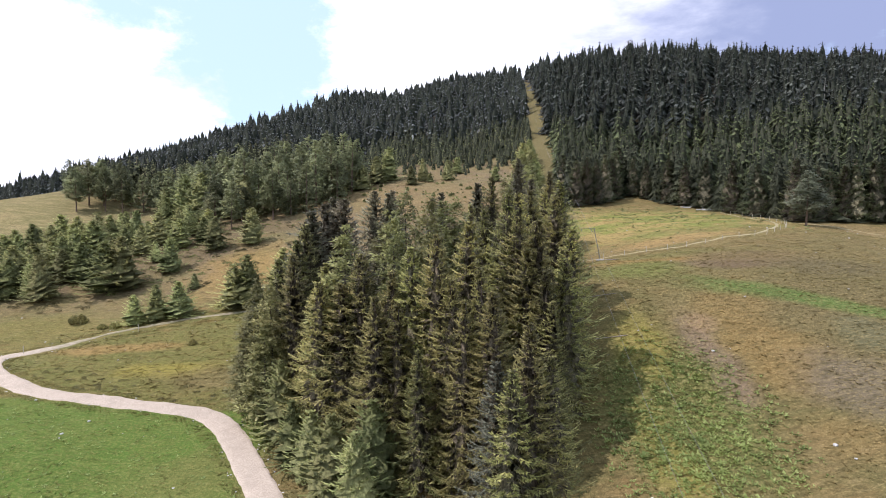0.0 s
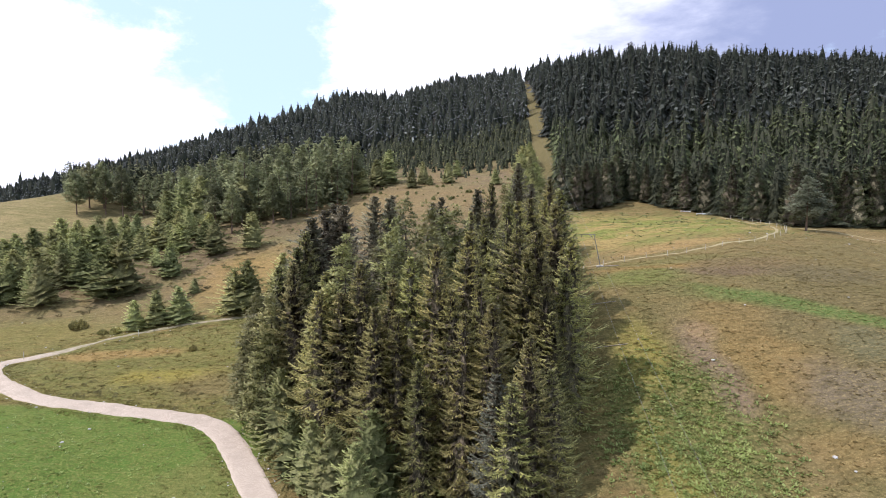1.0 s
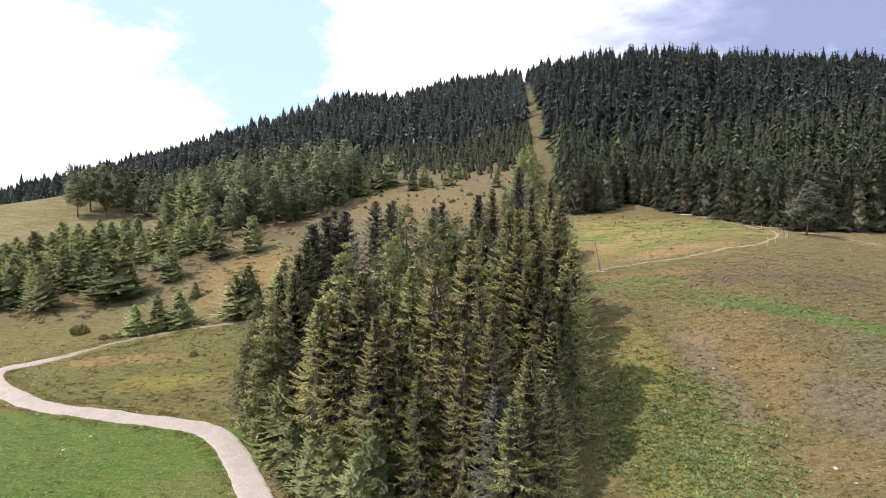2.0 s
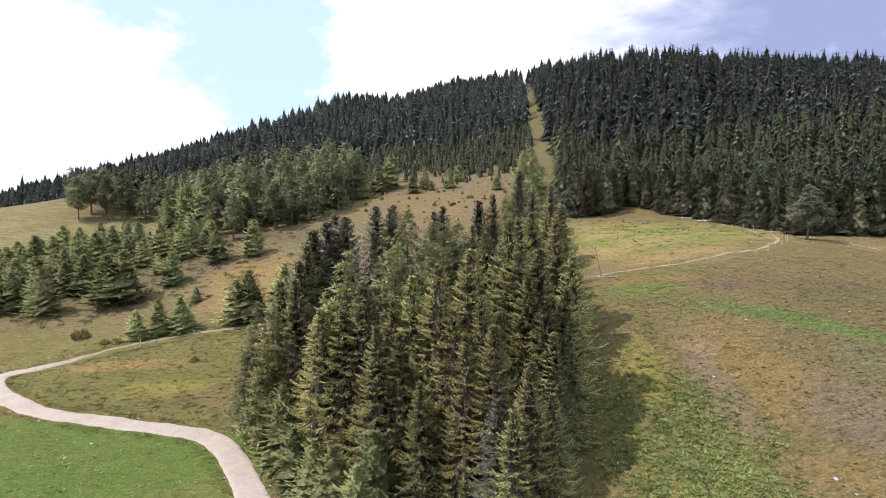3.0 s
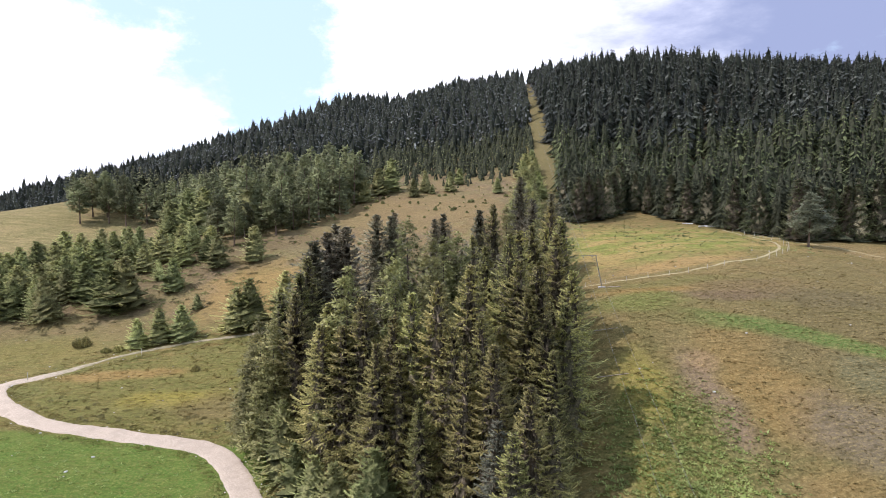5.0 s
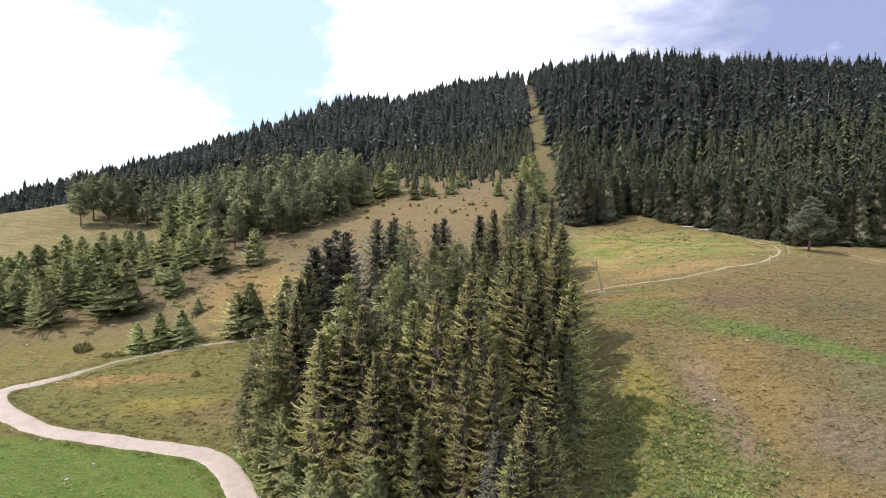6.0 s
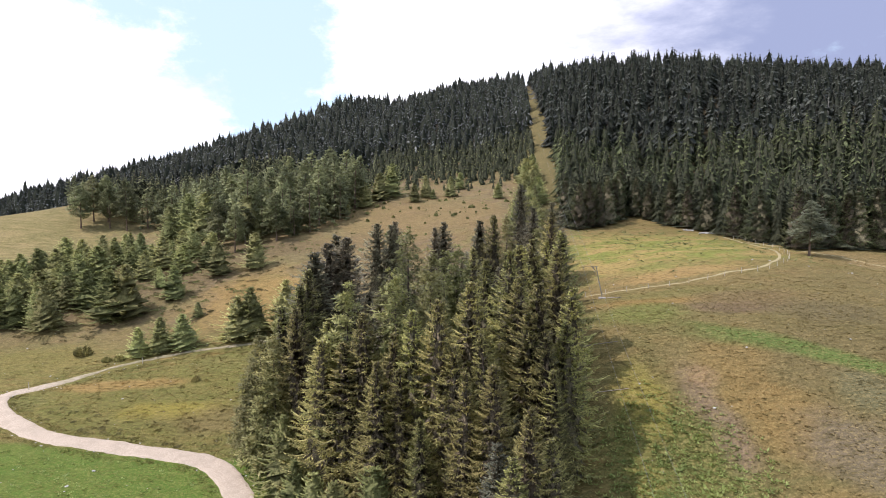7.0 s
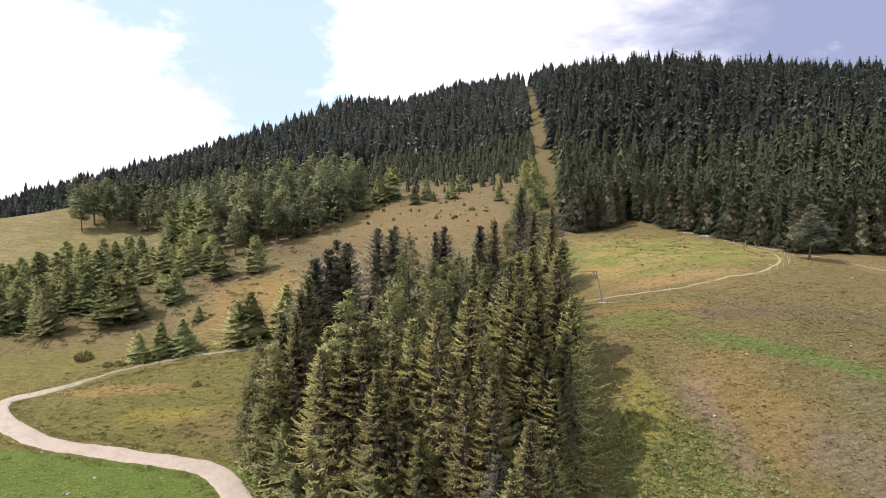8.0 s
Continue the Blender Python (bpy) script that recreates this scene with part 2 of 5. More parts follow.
    c = n.mix(n.op("MULTIPLY", hillock, 0.85), c, n.mix(n.ramp(n.noise(0.35, 5, 0.7, (7, 1, 4), (0.22, 1.2, 1)), 0.40, 0.62), (0.205, 0.200, 0.092), (0.340, 0.290, 0.152)))
    c = patch(c, (0.165, 0.132, 0.088), 0.80, -88, 152, 26, 15, 0.4)
    c = patch(c, (0.150, 0.118, 0.080), 0.80, -62, 170, 34, 9, 0.4)
    c = patch(c, (0.370, 0.255, 0.095), 0.65, -45, 138, 15, 14, 0.4)
    c = patch(c, (0.235, 0.172, 0.092), 0.65, -8, 195, 30, 32, 0.4)
    c = patch(c, (0.215, 0.200, 0.070), 0.70, -84, 114, 16, 6, 0.4)
    c = patch(c, (0.158, 0.176, 0.048), 0.60, -46, 92, 30, 15, 0.4)
    # a worn corner of the paddock, then between the arms of the track
    c = patch(c, (0.205, 0.175, 0.072), 0.75, -27.0, 60.0, 4.5, 4.0)
    c = patch(c, (0.420, 0.270, 0.116), 0.65, -60, 101.5, 11, 2.2)
    c = patch(c, (0.320, 0.290, 0.066), 0.85, -45, 91, 8, 3.0)
    c = patch(c, (0.205, 0.190, 0.072), 0.60, -28, 58, 7, 6)
    c = patch(c, (0.180, 0.190, 0.066), 0.70, -42, 109, 10, 3.2)
    c = patch(c, (0.165, 0.185, 0.064), 0.70, -73, 95, 4, 4)
    c = patch(c, (0.190, 0.150, 0.077), 0.65, -36, 88, 10, 4)
    # grain
    clod = n.noise(1.3, 6, 0.75, stretch=(0.7, 1.2, 1))
    c = n.mix(n.ramp(fine, 0.46, 0.66, 0.0, 0.85), c, n.mix(0.55, c, (0.48, 0.39, 0.18)))
    c = n.mix(n.ramp(clod, 0.36, 0.52, 0.75, 0.0), c, n.mix(0.75, c, (0.070, 0.062, 0.026)))
    terrace = n.noise(1.1, 4, 0.7, (3, 3, 3), (0.35, 1.7, 1))
    c = n.mix(n.ramp(terrace, 0.34, 0.48, 0.55, 0.0), c, n.mix(0.6, c, (0.075, 0.068, 0.030)))
    c = n.mix(n.ramp(terrace, 0.54, 0.70, 0.0, 0.5), c, n.mix(0.5, c, (0.46, 0.37, 0.20)))
    c = n.mix(n.ramp(grit, 0.40, 0.62, 0.5, 0.0), c, n.mix(0.7, c, (0.060, 0.052, 0.024)))
    c = n.mix(n.op("MULTIPLY", paddock, 0.4), c, n.mix(n.ramp(fine, 0.35, 0.68), (0.088, 0.168, 0.031), (0.172, 0.242, 0.056)))
    # needle litter under the forests, darkened to paint in the trees' shade
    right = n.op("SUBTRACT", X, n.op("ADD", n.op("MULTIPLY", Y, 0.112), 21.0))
    litter_shade = n.op("MAXIMUM", both(n.ramp(Y, 190, 200), n.ramp(right, 0, 4)), both(zone(Y, 152, 160), n.ramp(X, 78, 86)))
    c = n.mix(n.op("MULTIPLY", n.op("MAXIMUM", litter_shade, both(n.ramp(Y, 318, 330), inv(n.ramp(right, -10, -8)))), 0.95), c, (0.055, 0.046, 0.030))
    c = n.mix(1.0, c, (1.030, 0.940, 0.830), "MULTIPLY")
    if tufts:
        pick = n.geo.outputs["Random Per Island"]
        c = n.mix(n.ramp(pick, 0.0, 0.3, 0.3, 0.0), c, n.mix(0.5, c, (0.120, 0.115, 0.040)))
        c = n.mix(n.ramp(pick, 0.3, 1.0, 0.2, 0.9), c, n.mix(0.55, c, (0.56, 0.44, 0.20)))
    else:
        n.bump(n.op("ADD", n.op("MULTIPLY", fine, 0.65), n.op("MULTIPLY", grit, 0.35)), 1.0, 0.30)
    n.done(c, 0.95, 0.08)
    if tufts:
        tr, mx = n.add("ShaderNodeBsdfTranslucent"), n.add("ShaderNodeMixShader")
        n.link(c, tr.inputs["Color"])
        mx.inputs[0].default_value = 0.5
        n.link(n.bsdf.outputs[0], mx.inputs[1])
        n.link(tr.outputs[0], mx.inputs[2])
        n.link(mx.outputs[0], n.out.inputs["Surface"])
    return n.mat


def gravel_material():
    n = Nodes("gravel")
    grit, patch = n.noise(7.0, 5, 0.7), n.noise(0.6, 4, 0.6)
    c = n.mix(n.ramp(grit, 0.3, 0.75), (0.335, 0.264, 0.200), (0.60, 0.488, 0.385))
    c = n.mix(n.op("MULTIPLY", n.ramp(patch, 0.45, 0.70), 0.55), c, (0.34, 0.275, 0.21))
    sep = n.add("ShaderNodeSeparateXYZ")
    n.link(n.geo.outputs["Position"], sep.inputs[0])
    grown = n.op("MULTIPLY", n.ramp(sep.outputs["Y"], 99, 108), n.ramp(n.noise(1.2, 4, 0.7), 0.35, 0.6, 0.35, 0.85))
    c = n.mix(grown, c, (0.21, 0.185, 0.095))          # the upper arm is half overgrown
    n.bump(grit, 0.6, 0.05)
    return n.done(c, 0.95, 0.1)


def plain(name, a, b, scale=4.0, rough=0.7, metal=0.0, spec=0.3):
    n = Nodes(name)
    v = n.noise(scale, 4, 0.6)
    n.bump(v, 0.25, 0.01)
    return n.done(n.mix(n.ramp(v, 0.35, 0.68), a, b), rough, spec, metal)


SPRUCE = foliage("spruce_needles", (0.147, 0.132, 0.049), (0.362, 0.318, 0.110), (0.548, 0.472, 0.192), 0.22, 0.30, 0.65, 0.75, 5.0)
SPRUCE_DARK = foliage("dark_spruce_needles", (0.130, 0.116, 0.080), (0.250, 0.220, 0.138), (0.430, 0.370, 0.230), 0.22, 0.28, 0.65, 0.7, 4.0)
SPRUCE_EAST = foliage("forest_spruce_needles", (0.070, 0.078, 0.042), (0.148, 0.151, 0.070), (0.215, 0.210, 0.100), 0.04, 0.22, 0.22, 0.6, 3.0)
# upper belt: blue tone painted in for cloud shade and distant haze
SPRUCE_OLD_HAZED = foliage("hazed_old_spruce_needles", (0.080, 0.088, 0.084), (0.162, 0.167, 0.138), (0.240, 0.238, 0.192), 0.03, 0.20, 0.30, 0.6, 3.0)
DEAD_NEEDLES = foliage("dead_grey_twigs", (0.120, 0.116, 0.082), (0.205, 0.198, 0.140), (0.300, 0.288, 0.208), 0.1, 0.15, 0.65, 0.8, 5.0)
SPRUCE_EDGE = foliage("edge_spruce_needles", (0.064, 0.073, 0.050), (0.130, 0.136, 0.082), (0.195, 0.194, 0.114), 0.04, 0.22, 0.35, 0.6, 3.0)
# cloud shade at the meadow's end is put into this darker needle colour
SPRUCE_SHADE = foliage("cloud_shaded_spruce_needles", (0.034, 0.040, 0.026), (0.070, 0.075, 0.044), (0.108, 0.110, 0.066), 0.03, 0.20, 0.4, 0.6, 3.0)
# distance haze is mixed into the ridge trees as a pale blue-grey colour
RIDGE_HAZE = foliage("hazed_ridge_needles", (0.124, 0.132, 0.140), (0.218, 0.222, 0.214), (0.298, 0.298, 0.272), 0.06, 0.22, 0.65, 0.9)
LARCH = foliage("larch_needles", (0.205, 0.202, 0.080), (0.305, 0.290, 0.114), (0.455, 0.410, 0.178), 0.2, 0.35, 0.65, 0.5, 3.0)
PINE = foliage("pine_needles", (0.250, 0.250, 0.108), (0.380, 0.366, 0.156), (0.480, 0.452, 0.210), 0.05, 0.38, 0.4, 0.5, 2.5)
YOUNG = foliage("young_spruce_needles", (0.275, 0.278, 0.106), (0.438, 0.424, 0.164), (0.520, 0.492, 0.210), 0.05, 0.38, 0.4, 0.45, 3.0)
SAPLING = foliage("sapling_needles", (0.205, 0.218, 0.082), (0.350, 0.346, 0.130), (0.470, 0.446, 0.190), 0.12, 0.32, 0.4, 0.6, 5.0)
STONE_PINE = foliage("stone_pine_needles", (0.156, 0.160, 0.088), (0.275, 0.270, 0.134), (0.380, 0.366, 0.184), 0.06, 0.30, 0.3, 0.6)
PALE_PINE = foliage("pale_pine_needles", (0.210, 0.226, 0.150), (0.320, 0.330, 0.212), (0.420, 0.420, 0.270), 0.1, 0.35, 0.4)
YOUNG_DARK = foliage("regrowth_needles", (0.135, 0.150, 0.078), (0.245, 0.252, 0.120), (0.380, 0.370, 0.185), 0.06, 0.30, 0.4, 0.8)
BARK = bark("spruce_bark", (0.060, 0.045, 0.036), (0.140, 0.110, 0.090))
BARK_PALE = bark("pine_bark", (0.110, 0.075, 0.055), (0.230, 0.160, 0.120))
# crown insides: dead twigs and needles, dimmed to stand for shade between boughs
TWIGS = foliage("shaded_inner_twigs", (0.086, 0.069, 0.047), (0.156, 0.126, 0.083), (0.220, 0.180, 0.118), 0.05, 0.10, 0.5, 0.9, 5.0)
CORE_SHADE = plain("shaded_crown_core", (0.036, 0.038, 0.024), (0.066, 0.068, 0.040), 1.5, 0.9, 0.0, 0.1)
CORE_SHADE_YOUNG = foliage("dimmed_young_crown_core", (0.200, 0.196, 0.086), (0.310, 0.294, 0.124), (0.400, 0.375, 0.165), 0.03, 0.30, 0.4, 0.5, 3.0)
CORE_SHADE_DEEP = plain("deep_shaded_crown_core", (0.022, 0.025, 0.018), (0.042, 0.045, 0.031), 1.5, 0.9, 0.0, 0.1)
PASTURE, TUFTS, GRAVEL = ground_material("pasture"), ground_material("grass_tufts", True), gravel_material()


# ---- the land ----
# elevations, south to north in rows, west to east within each
XK = np.array((-420, -220, -120, -65, -25, 15, 60, 120, 320), float)
YK = np.array((20, 55, 85, 120, 165, 225, 320, 480, 740, 1100), float)
ELEV = np.array((
    (-35.1, -32.1, -32.0, -33.1, -33.4, -27.7, -17.6, -17.8, -20.1),
    (-33.3, -30.8, -30.4, -27.1, -29.7, -24.3, -14.6, -14.7, -6.1),
    (-31.1, -30.0, -29.7, -27.0, -25.7, -11.4, -8.7, -10.7, 6.7),
    (-26.7, -29.8, -24.1, -22.5, -17.5, -12.4, -3.7, -6.3, 22.2),
    (-20.6, -27.5, -13.9, -7.2, -4.8, 0.5, -0.2, 3.3, 44.9),
    (-19.4, 0.6, -3.4, 3.6, 9.3, 10.5, 12.7, 23.3, 76.1),
    (-31.2, -4.7, 19.8, 22.3, 31.5, 33.2, 46.2, 69.5, 68.9),
    (-7.3, 40.2, 67.7, 66.8, 82.8, 90.8, 95.4, 112.5, 109.5),
    (8.1, 70.1, 120.3, 126.5, 129.7, 142.2, 151.0, 157.7, 132.3),
    (-8.9, 56.7, 75.6, 80.6, 91.5, 109.5, 124.9, 131.1, 91.6),
), float)


def weights(knots, v):
    """Smooth cubic weights of each knot for the coordinates v."""
    v = np.clip(v, knots[0], knots[-1])
    i = np.clip(np.searchsorted(knots, v, side="right") - 1, 0, len(knots) - 2)
    h = knots[i + 1] - knots[i]
    t = (v - knots[i]) / h
    slope = np.zeros((len(knots), len(knots)))
    for k in range(len(knots)):
        a, b = max(k - 1, 0), min(k + 1, len(knots) - 1)
        slope[k, b] += 1 / (knots[b] - knots[a])
        slope[k, a] -= 1 / (knots[b] - knots[a])
    w, r = np.zeros((len(v), len(knots))), np.arange(len(v))
    w[r, i] += 2 * t**3 - 3 * t**2 + 1
    w[r, i + 1] += 3 * t**2 - 2 * t**3
    w += ((t**3 - 2 * t**2 + t) * h)[:, None] * slope[i]
    w += ((t**3 - t**2) * h)[:, None] * slope[i + 1]
    return w


def lie(x, y):
    """Height of the land at arrays x, y."""
    x, y = np.atleast_1d(np.asarray(x, float)), np.atleast_1d(np.asarray(y, float))
    z = np.concatenate([np.einsum("ni,ij,nj->n", weights(YK, y[k:k + 20000]), ELEV, weights(XK, x[k:k + 20000])) for k in range(0, len(x), 20000)])
    z += 7.0 * np.exp(-((x + 165) / 28) ** 2 - ((y - 265) / 28) ** 2)        # the grassy hillock
    z += 0.10 * np.sin(x * 0.9 + 1.3 * np.sin(y * 0.23)) * np.sin(y * 0.8 + 1.1 * np.sin(x * 0.31))
    z += 0.16 * np.sin(x * 0.31 + 0.7 + 0.8 * np.sin(y * 0.11)) * np.sin(y * 0.27 + 0.4)
    return z


def at(x, y):
    return float(lie(x, y)[0])


def mesh_object(name, verts, faces, material, parent=None, smooth=False):
    """One mesh from arrays of vertices and of faces with equal side counts."""
    me = bpy.data.meshes.new(name)
    verts, faces = np.asarray(verts, np.float32), np.asarray(faces, np.int32)
    me.vertices.add(len(verts))
    me.vertices.foreach_set("co", verts.ravel())
    side = faces.shape[1]
    me.loops.add(faces.size)
    me.loops.foreach_set("vertex_index", faces.ravel())
    me.polygons.add(len(faces))
    me.polygons.foreach_set("loop_start", np.arange(0, faces.size, side, dtype=np.int32))
    me.update(calc_edges=True)
    me.polygons.foreach_set("use_smooth", np.full(len(faces), smooth))
    me.materials.append(material)
    ob = new(name, me)
    if parent is not None:
        ob.parent = parent
    return ob


def part(name, bm, material, parent, label=""):
    me = bpy.data.meshes.new(name)
    bm.to_mesh(me)
    bm.free()
    me.materials.append(material)
    ob = new(name, me)
    ob.parent = parent
    return tagged(ob, label) if label else ob


def grid_faces(nx, ny):
    i = np.arange((ny - 1) * nx).reshape(ny - 1, nx)[:, :-1].ravel()
    return np.stack([i, i + 1, i + nx + 1, i + nx], 1)


def axis(fine_lo, fine_hi, step, far_lo, far_hi):
    """Coordinates that are dense in the middle and open out to the horizon."""
    v = list(np.arange(fine_lo, fine_hi + step / 2, step))
    s = step
    while v[-1] < far_hi:
        s *= 1.18
        v.append(min(v[-1] + s, far_hi))
    s = step
    while v[0] > far_lo:
        s *= 1.18
        v.insert(0, max(v[0] - s, far_lo))
    return np.array(v)


def build_ground():
    gx, gy = axis(-130, 115, 1.5, -4000, 4000), axis(40, 240, 1.5, -3000, 4500)
    X, Y = np.meshgrid(gx, gy)
    Z = lie(X.ravel(), Y.ravel()).reshape(X.shape)
    out = np.hypot(np.maximum(np.abs(X) - 420, 0), np.maximum(np.maximum(Y - 1100, 20 - Y), 0))
    Z = Z - 0.05 * np.minimum(out, 1500)            # the land falls away beyond the ridge
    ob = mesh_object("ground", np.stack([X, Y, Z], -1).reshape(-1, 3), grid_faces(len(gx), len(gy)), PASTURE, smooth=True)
    return tagged(ob, "sloping alpine pasture with green, ochre and bare patches", "ground", kind="structure")


build_ground()


def smooth_line(pts, step):
    """A Catmull-Rom line through pts, sampled about every step metres."""
    p = np.array(pts, float)
    p = np.vstack([2 * p[0] - p[1], p, 2 * p[-1] - p[-2]])
    out = []
    for k in range(1, len(p) - 2):
        a, b, c, d = p[k - 1:k + 3]
        m = max(2, int(np.linalg.norm(c - b) / step))
        for t in np.arange(m) / m:
            out.append(0.5 * (2 * b + (c - a) * t + (2 * a - 5 * b + 4 * c - d) * t**2 + (3 * b - a - 3 * c + d) * t**3))
    out.append(p[-2])
    return np.array(out)


ROAD = ((-14.0, 48), (-18.2, 55.8), (-22.5, 62.8), (-25.5, 67.6), (-29.3, 72.9), (-33.3, 76.1), (-39.8, 77.9), (-48.9, 79.8), (-58.3, 81.8), (-66.0, 85.8), (-71.4, 89.6), (-75.4, 93.0), (-78.0, 96.2), (-78.6, 98.6), (-77.2, 100.4), (-74.2, 102.4), (-69.3, 106.6), (-61.5, 112.4), (-50.9, 115.1), (-37.8, 115.2), (-24, 117), (-10, 121))


def build_road():
    line = smooth_line(ROAD, 0.7)
    run = np.concatenate([[0], np.cumsum(np.linalg.norm(np.diff(line, axis=0), axis=1))])
    d = np.gradient(line, axis=0)
    d /= np.linalg.norm(d, axis=1)[:, None]
    nrm = np.stack([-d[:, 1], d[:, 0]], 1)
    frac = np.clip((line[:, 1] - 100.0) / 9, 0, 1)
    half = 1.90 * (1 - frac) + 0.56 * frac
    across = np.linspace(-1, 1, 11)
    rows = []
    for k in range(len(line)):
        edge = 0.05 * math.sin(run[k] * 0.9) + 0.06 * math.sin(run[k] * 2.3 + 2)
        for a in across:
            q = line[k] + nrm[k] * a * (half[k] + edge * abs(a))
            rows.append((q[0], q[1], 0.06 + 0.10 * (1 - a * a) - (0.30 if abs(a) > 0.99 else 0)))
    rows = np.array(rows)
    rows[:, 2] += lie(rows[:, 0], rows[:, 1])
    ob = mesh_object("road", rows, grid_faces(len(across), len(line)), GRAVEL, smooth=True)
    return tagged(ob, "pale gravel track winding round the paddock", "road", kind="structure")


build_road()


# ---- conifers ----
def kites(base, tip, width, fold, side):
    """Folded twigs: each a ridge from base to tip with two drooping flanks."""
    d = tip - base
    flat = np.cross(d, (0.0, 0.0, 1.0)) + side * 1e-4
    flat /= np.linalg.norm(flat, axis=1, keepdims=True)
    mid = base + d * 0.42 - np.array((0, 0, 1.0)) * (width * fold)[:, None]
    v = np.stack([base, mid + flat * width[:, None], mid - flat * width[:, None], tip], 1).reshape(-1, 3)
    o = np.arange(len(base))[:, None] * 4
    return v, np.stack([o + np.array((0, 1, 3)), o + np.array((0, 3, 2))], 1).reshape(-1, 3)


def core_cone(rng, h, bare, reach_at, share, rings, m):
    """The dim inside of a crown as one solid fluted cone round the trunk: dead twigs and needles, with shade put into
    their colour.
    """
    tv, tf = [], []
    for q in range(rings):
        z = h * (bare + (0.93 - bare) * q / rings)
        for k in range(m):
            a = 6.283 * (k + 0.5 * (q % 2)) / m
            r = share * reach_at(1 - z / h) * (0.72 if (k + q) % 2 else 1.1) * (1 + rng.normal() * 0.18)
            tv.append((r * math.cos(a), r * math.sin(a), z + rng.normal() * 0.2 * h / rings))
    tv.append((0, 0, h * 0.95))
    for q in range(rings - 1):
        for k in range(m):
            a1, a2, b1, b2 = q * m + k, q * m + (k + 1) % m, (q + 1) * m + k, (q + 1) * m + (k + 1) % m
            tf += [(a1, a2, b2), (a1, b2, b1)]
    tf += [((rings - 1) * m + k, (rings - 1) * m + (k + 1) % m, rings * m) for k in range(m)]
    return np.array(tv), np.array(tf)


def spruce_crown(rng, h, rmax, bare, whorls, per, pairs, twig, width, rise, sag, power, ragged, comb, share):
    """Whorls of boughs that sag and turn up at the tip. Each bough is a frond of side twigs in pairs, with
    twigs hanging under it like a comb; a bough with no pairs is one broad folded blade."""
    base, tip, wid, dead = [], [], [], []
    lop = rng.normal(size=3) * 0.10                       # one side of a tree is fuller than the other

    def reach_at(s):
        return rmax * min(1.0, max(s, 0.0) / (1 - bare)) ** power * (1 - 0.25 * max(0, s - 0.80) / 0.20)

    up_z = np.array((0, 0, 1.0))
    u = (np.arange(whorls) + 0.5) / whorls
    for z in h * (bare + (1 - bare) * (1 - (1 - u) ** 1.30)) * 0.985:
        s = 1 - z / h
        reach, a0 = reach_at(s) + 0.010 * h, rng.random() * 6.283
        reach *= 1 + rng.normal() * 0.07
        m = per if s > 0.16 else max(5, per - 2)
        for b in range(m):
            if rng.random() < 0.05:
                continue
            az = a0 + 6.283 * b / m + rng.normal() * 0.20
            L = reach * (1 + rng.normal() * ragged) * (1 + lop[0] * math.cos(az) + lop[1] * math.sin(az))
            if L < 0.06:
                continue
            zz = min(z + rng.normal() * (0.28 if pairs else 0.5) * h / whorls, 0.985 * h)
            up = rise * (1 - 1.25 * s) + rng.normal() * 0.07
            dn = sag * (0.35 + s) * (0.85 + 0.3 * rng.random())
            out = np.array((math.cos(az), math.sin(az), 0))
            side = np.array((-math.sin(az), math.cos(az), 0))

            def spot(t):
                return out * L * t + up_z * (zz + L * (up * t - dn * (1.1 * t - 0.80 * t**3)))

            if not pairs:
                drop = sag * (0.8 + 0.4 * rng.random()) * (0.5 + 0.5 * s) - rise * (1 - s) ** 2
                for turn, far in ((0.0, 1.0), (-0.17, 0.90), (0.17, 0.92), (-0.36, 0.78), (0.34, 0.80))[:1 + 2 * comb]:
                    go = out * math.cos(turn) + side * math.sin(turn)
                    base.append(go * L * 0.30 + up_z * (zz - 0.30 * L * drop))
                    tip.append((go * L + up_z * (zz - L * drop) - np.array((0, 0, zz))) * (far + rng.normal() * 0.08) + np.array((0, 0, zz)))
                    wid.append(width * min(1.0, 0.14 + 1.1 * L / rmax) * (0.75 + 0.5 * rng.random()))
                    dead.append(0)
                continue
            for t0, t1 in ((0.14, 0.50), (0.40, 0.80), (0.68, 1.03)):       # the bough's own shoots
                base.append(spot(t0))
                tip.append(spot(t1))
                wid.append(width * 1.5)
                dead.append(int(t0 < 0.3))
            k = max(2, int(round(pairs * (0.30 + 0.70 * min(1.0, L / rmax)))))
            for q in range(k):
                t = 0.24 + 0.74 * (q + rng.random() * 0.8) / k
                p = spot(t)
                slope = up - dn * (1.1 - 2.25 * t * t)
                full = min(1.0, L / (0.45 * rmax))
                for sgn in (-1, 1):
                    ln = twig * (0.35 + 0.65 * full) * (1.12 - 0.62 * t) * (0.7 + 0.6 * rng.random())
                    d = out * (0.62 + 0.2 * rng.random()) + side * sgn * (0.95 - 0.45 * t) + up_z * (0.70 * slope - 0.16 + rng.normal() * 0.11)
                    base.append(p)
                    tip.append(p + d * ln)
                    wid.append(width * (0.7 + 0.6 * rng.random()))
                    dead.append(int(t < 0.40))
                if rng.random() < comb:
                    base.append(p)
                    tip.append(p + (out * 0.15 + side * rng.normal() * 0.25 - up_z * (0.8 + 0.5 * rng.random())) * twig * 0.62 * (1.1 - 0.5 * t))
                    wid.append(width * 0.8)
                    dead.append(int(t < 0.5))
    for k in range(4):                                       # the leader
        base.append(np.array((0, 0, h * (0.925 + 0.016 * k))))
        a = k * 1.7
        tip.append(np.array((math.cos(a) * 0.12 * (3 - k) / 3, math.sin(a) * 0.12 * (3 - k) / 3, h * (0.970 + 0.010 * k))))
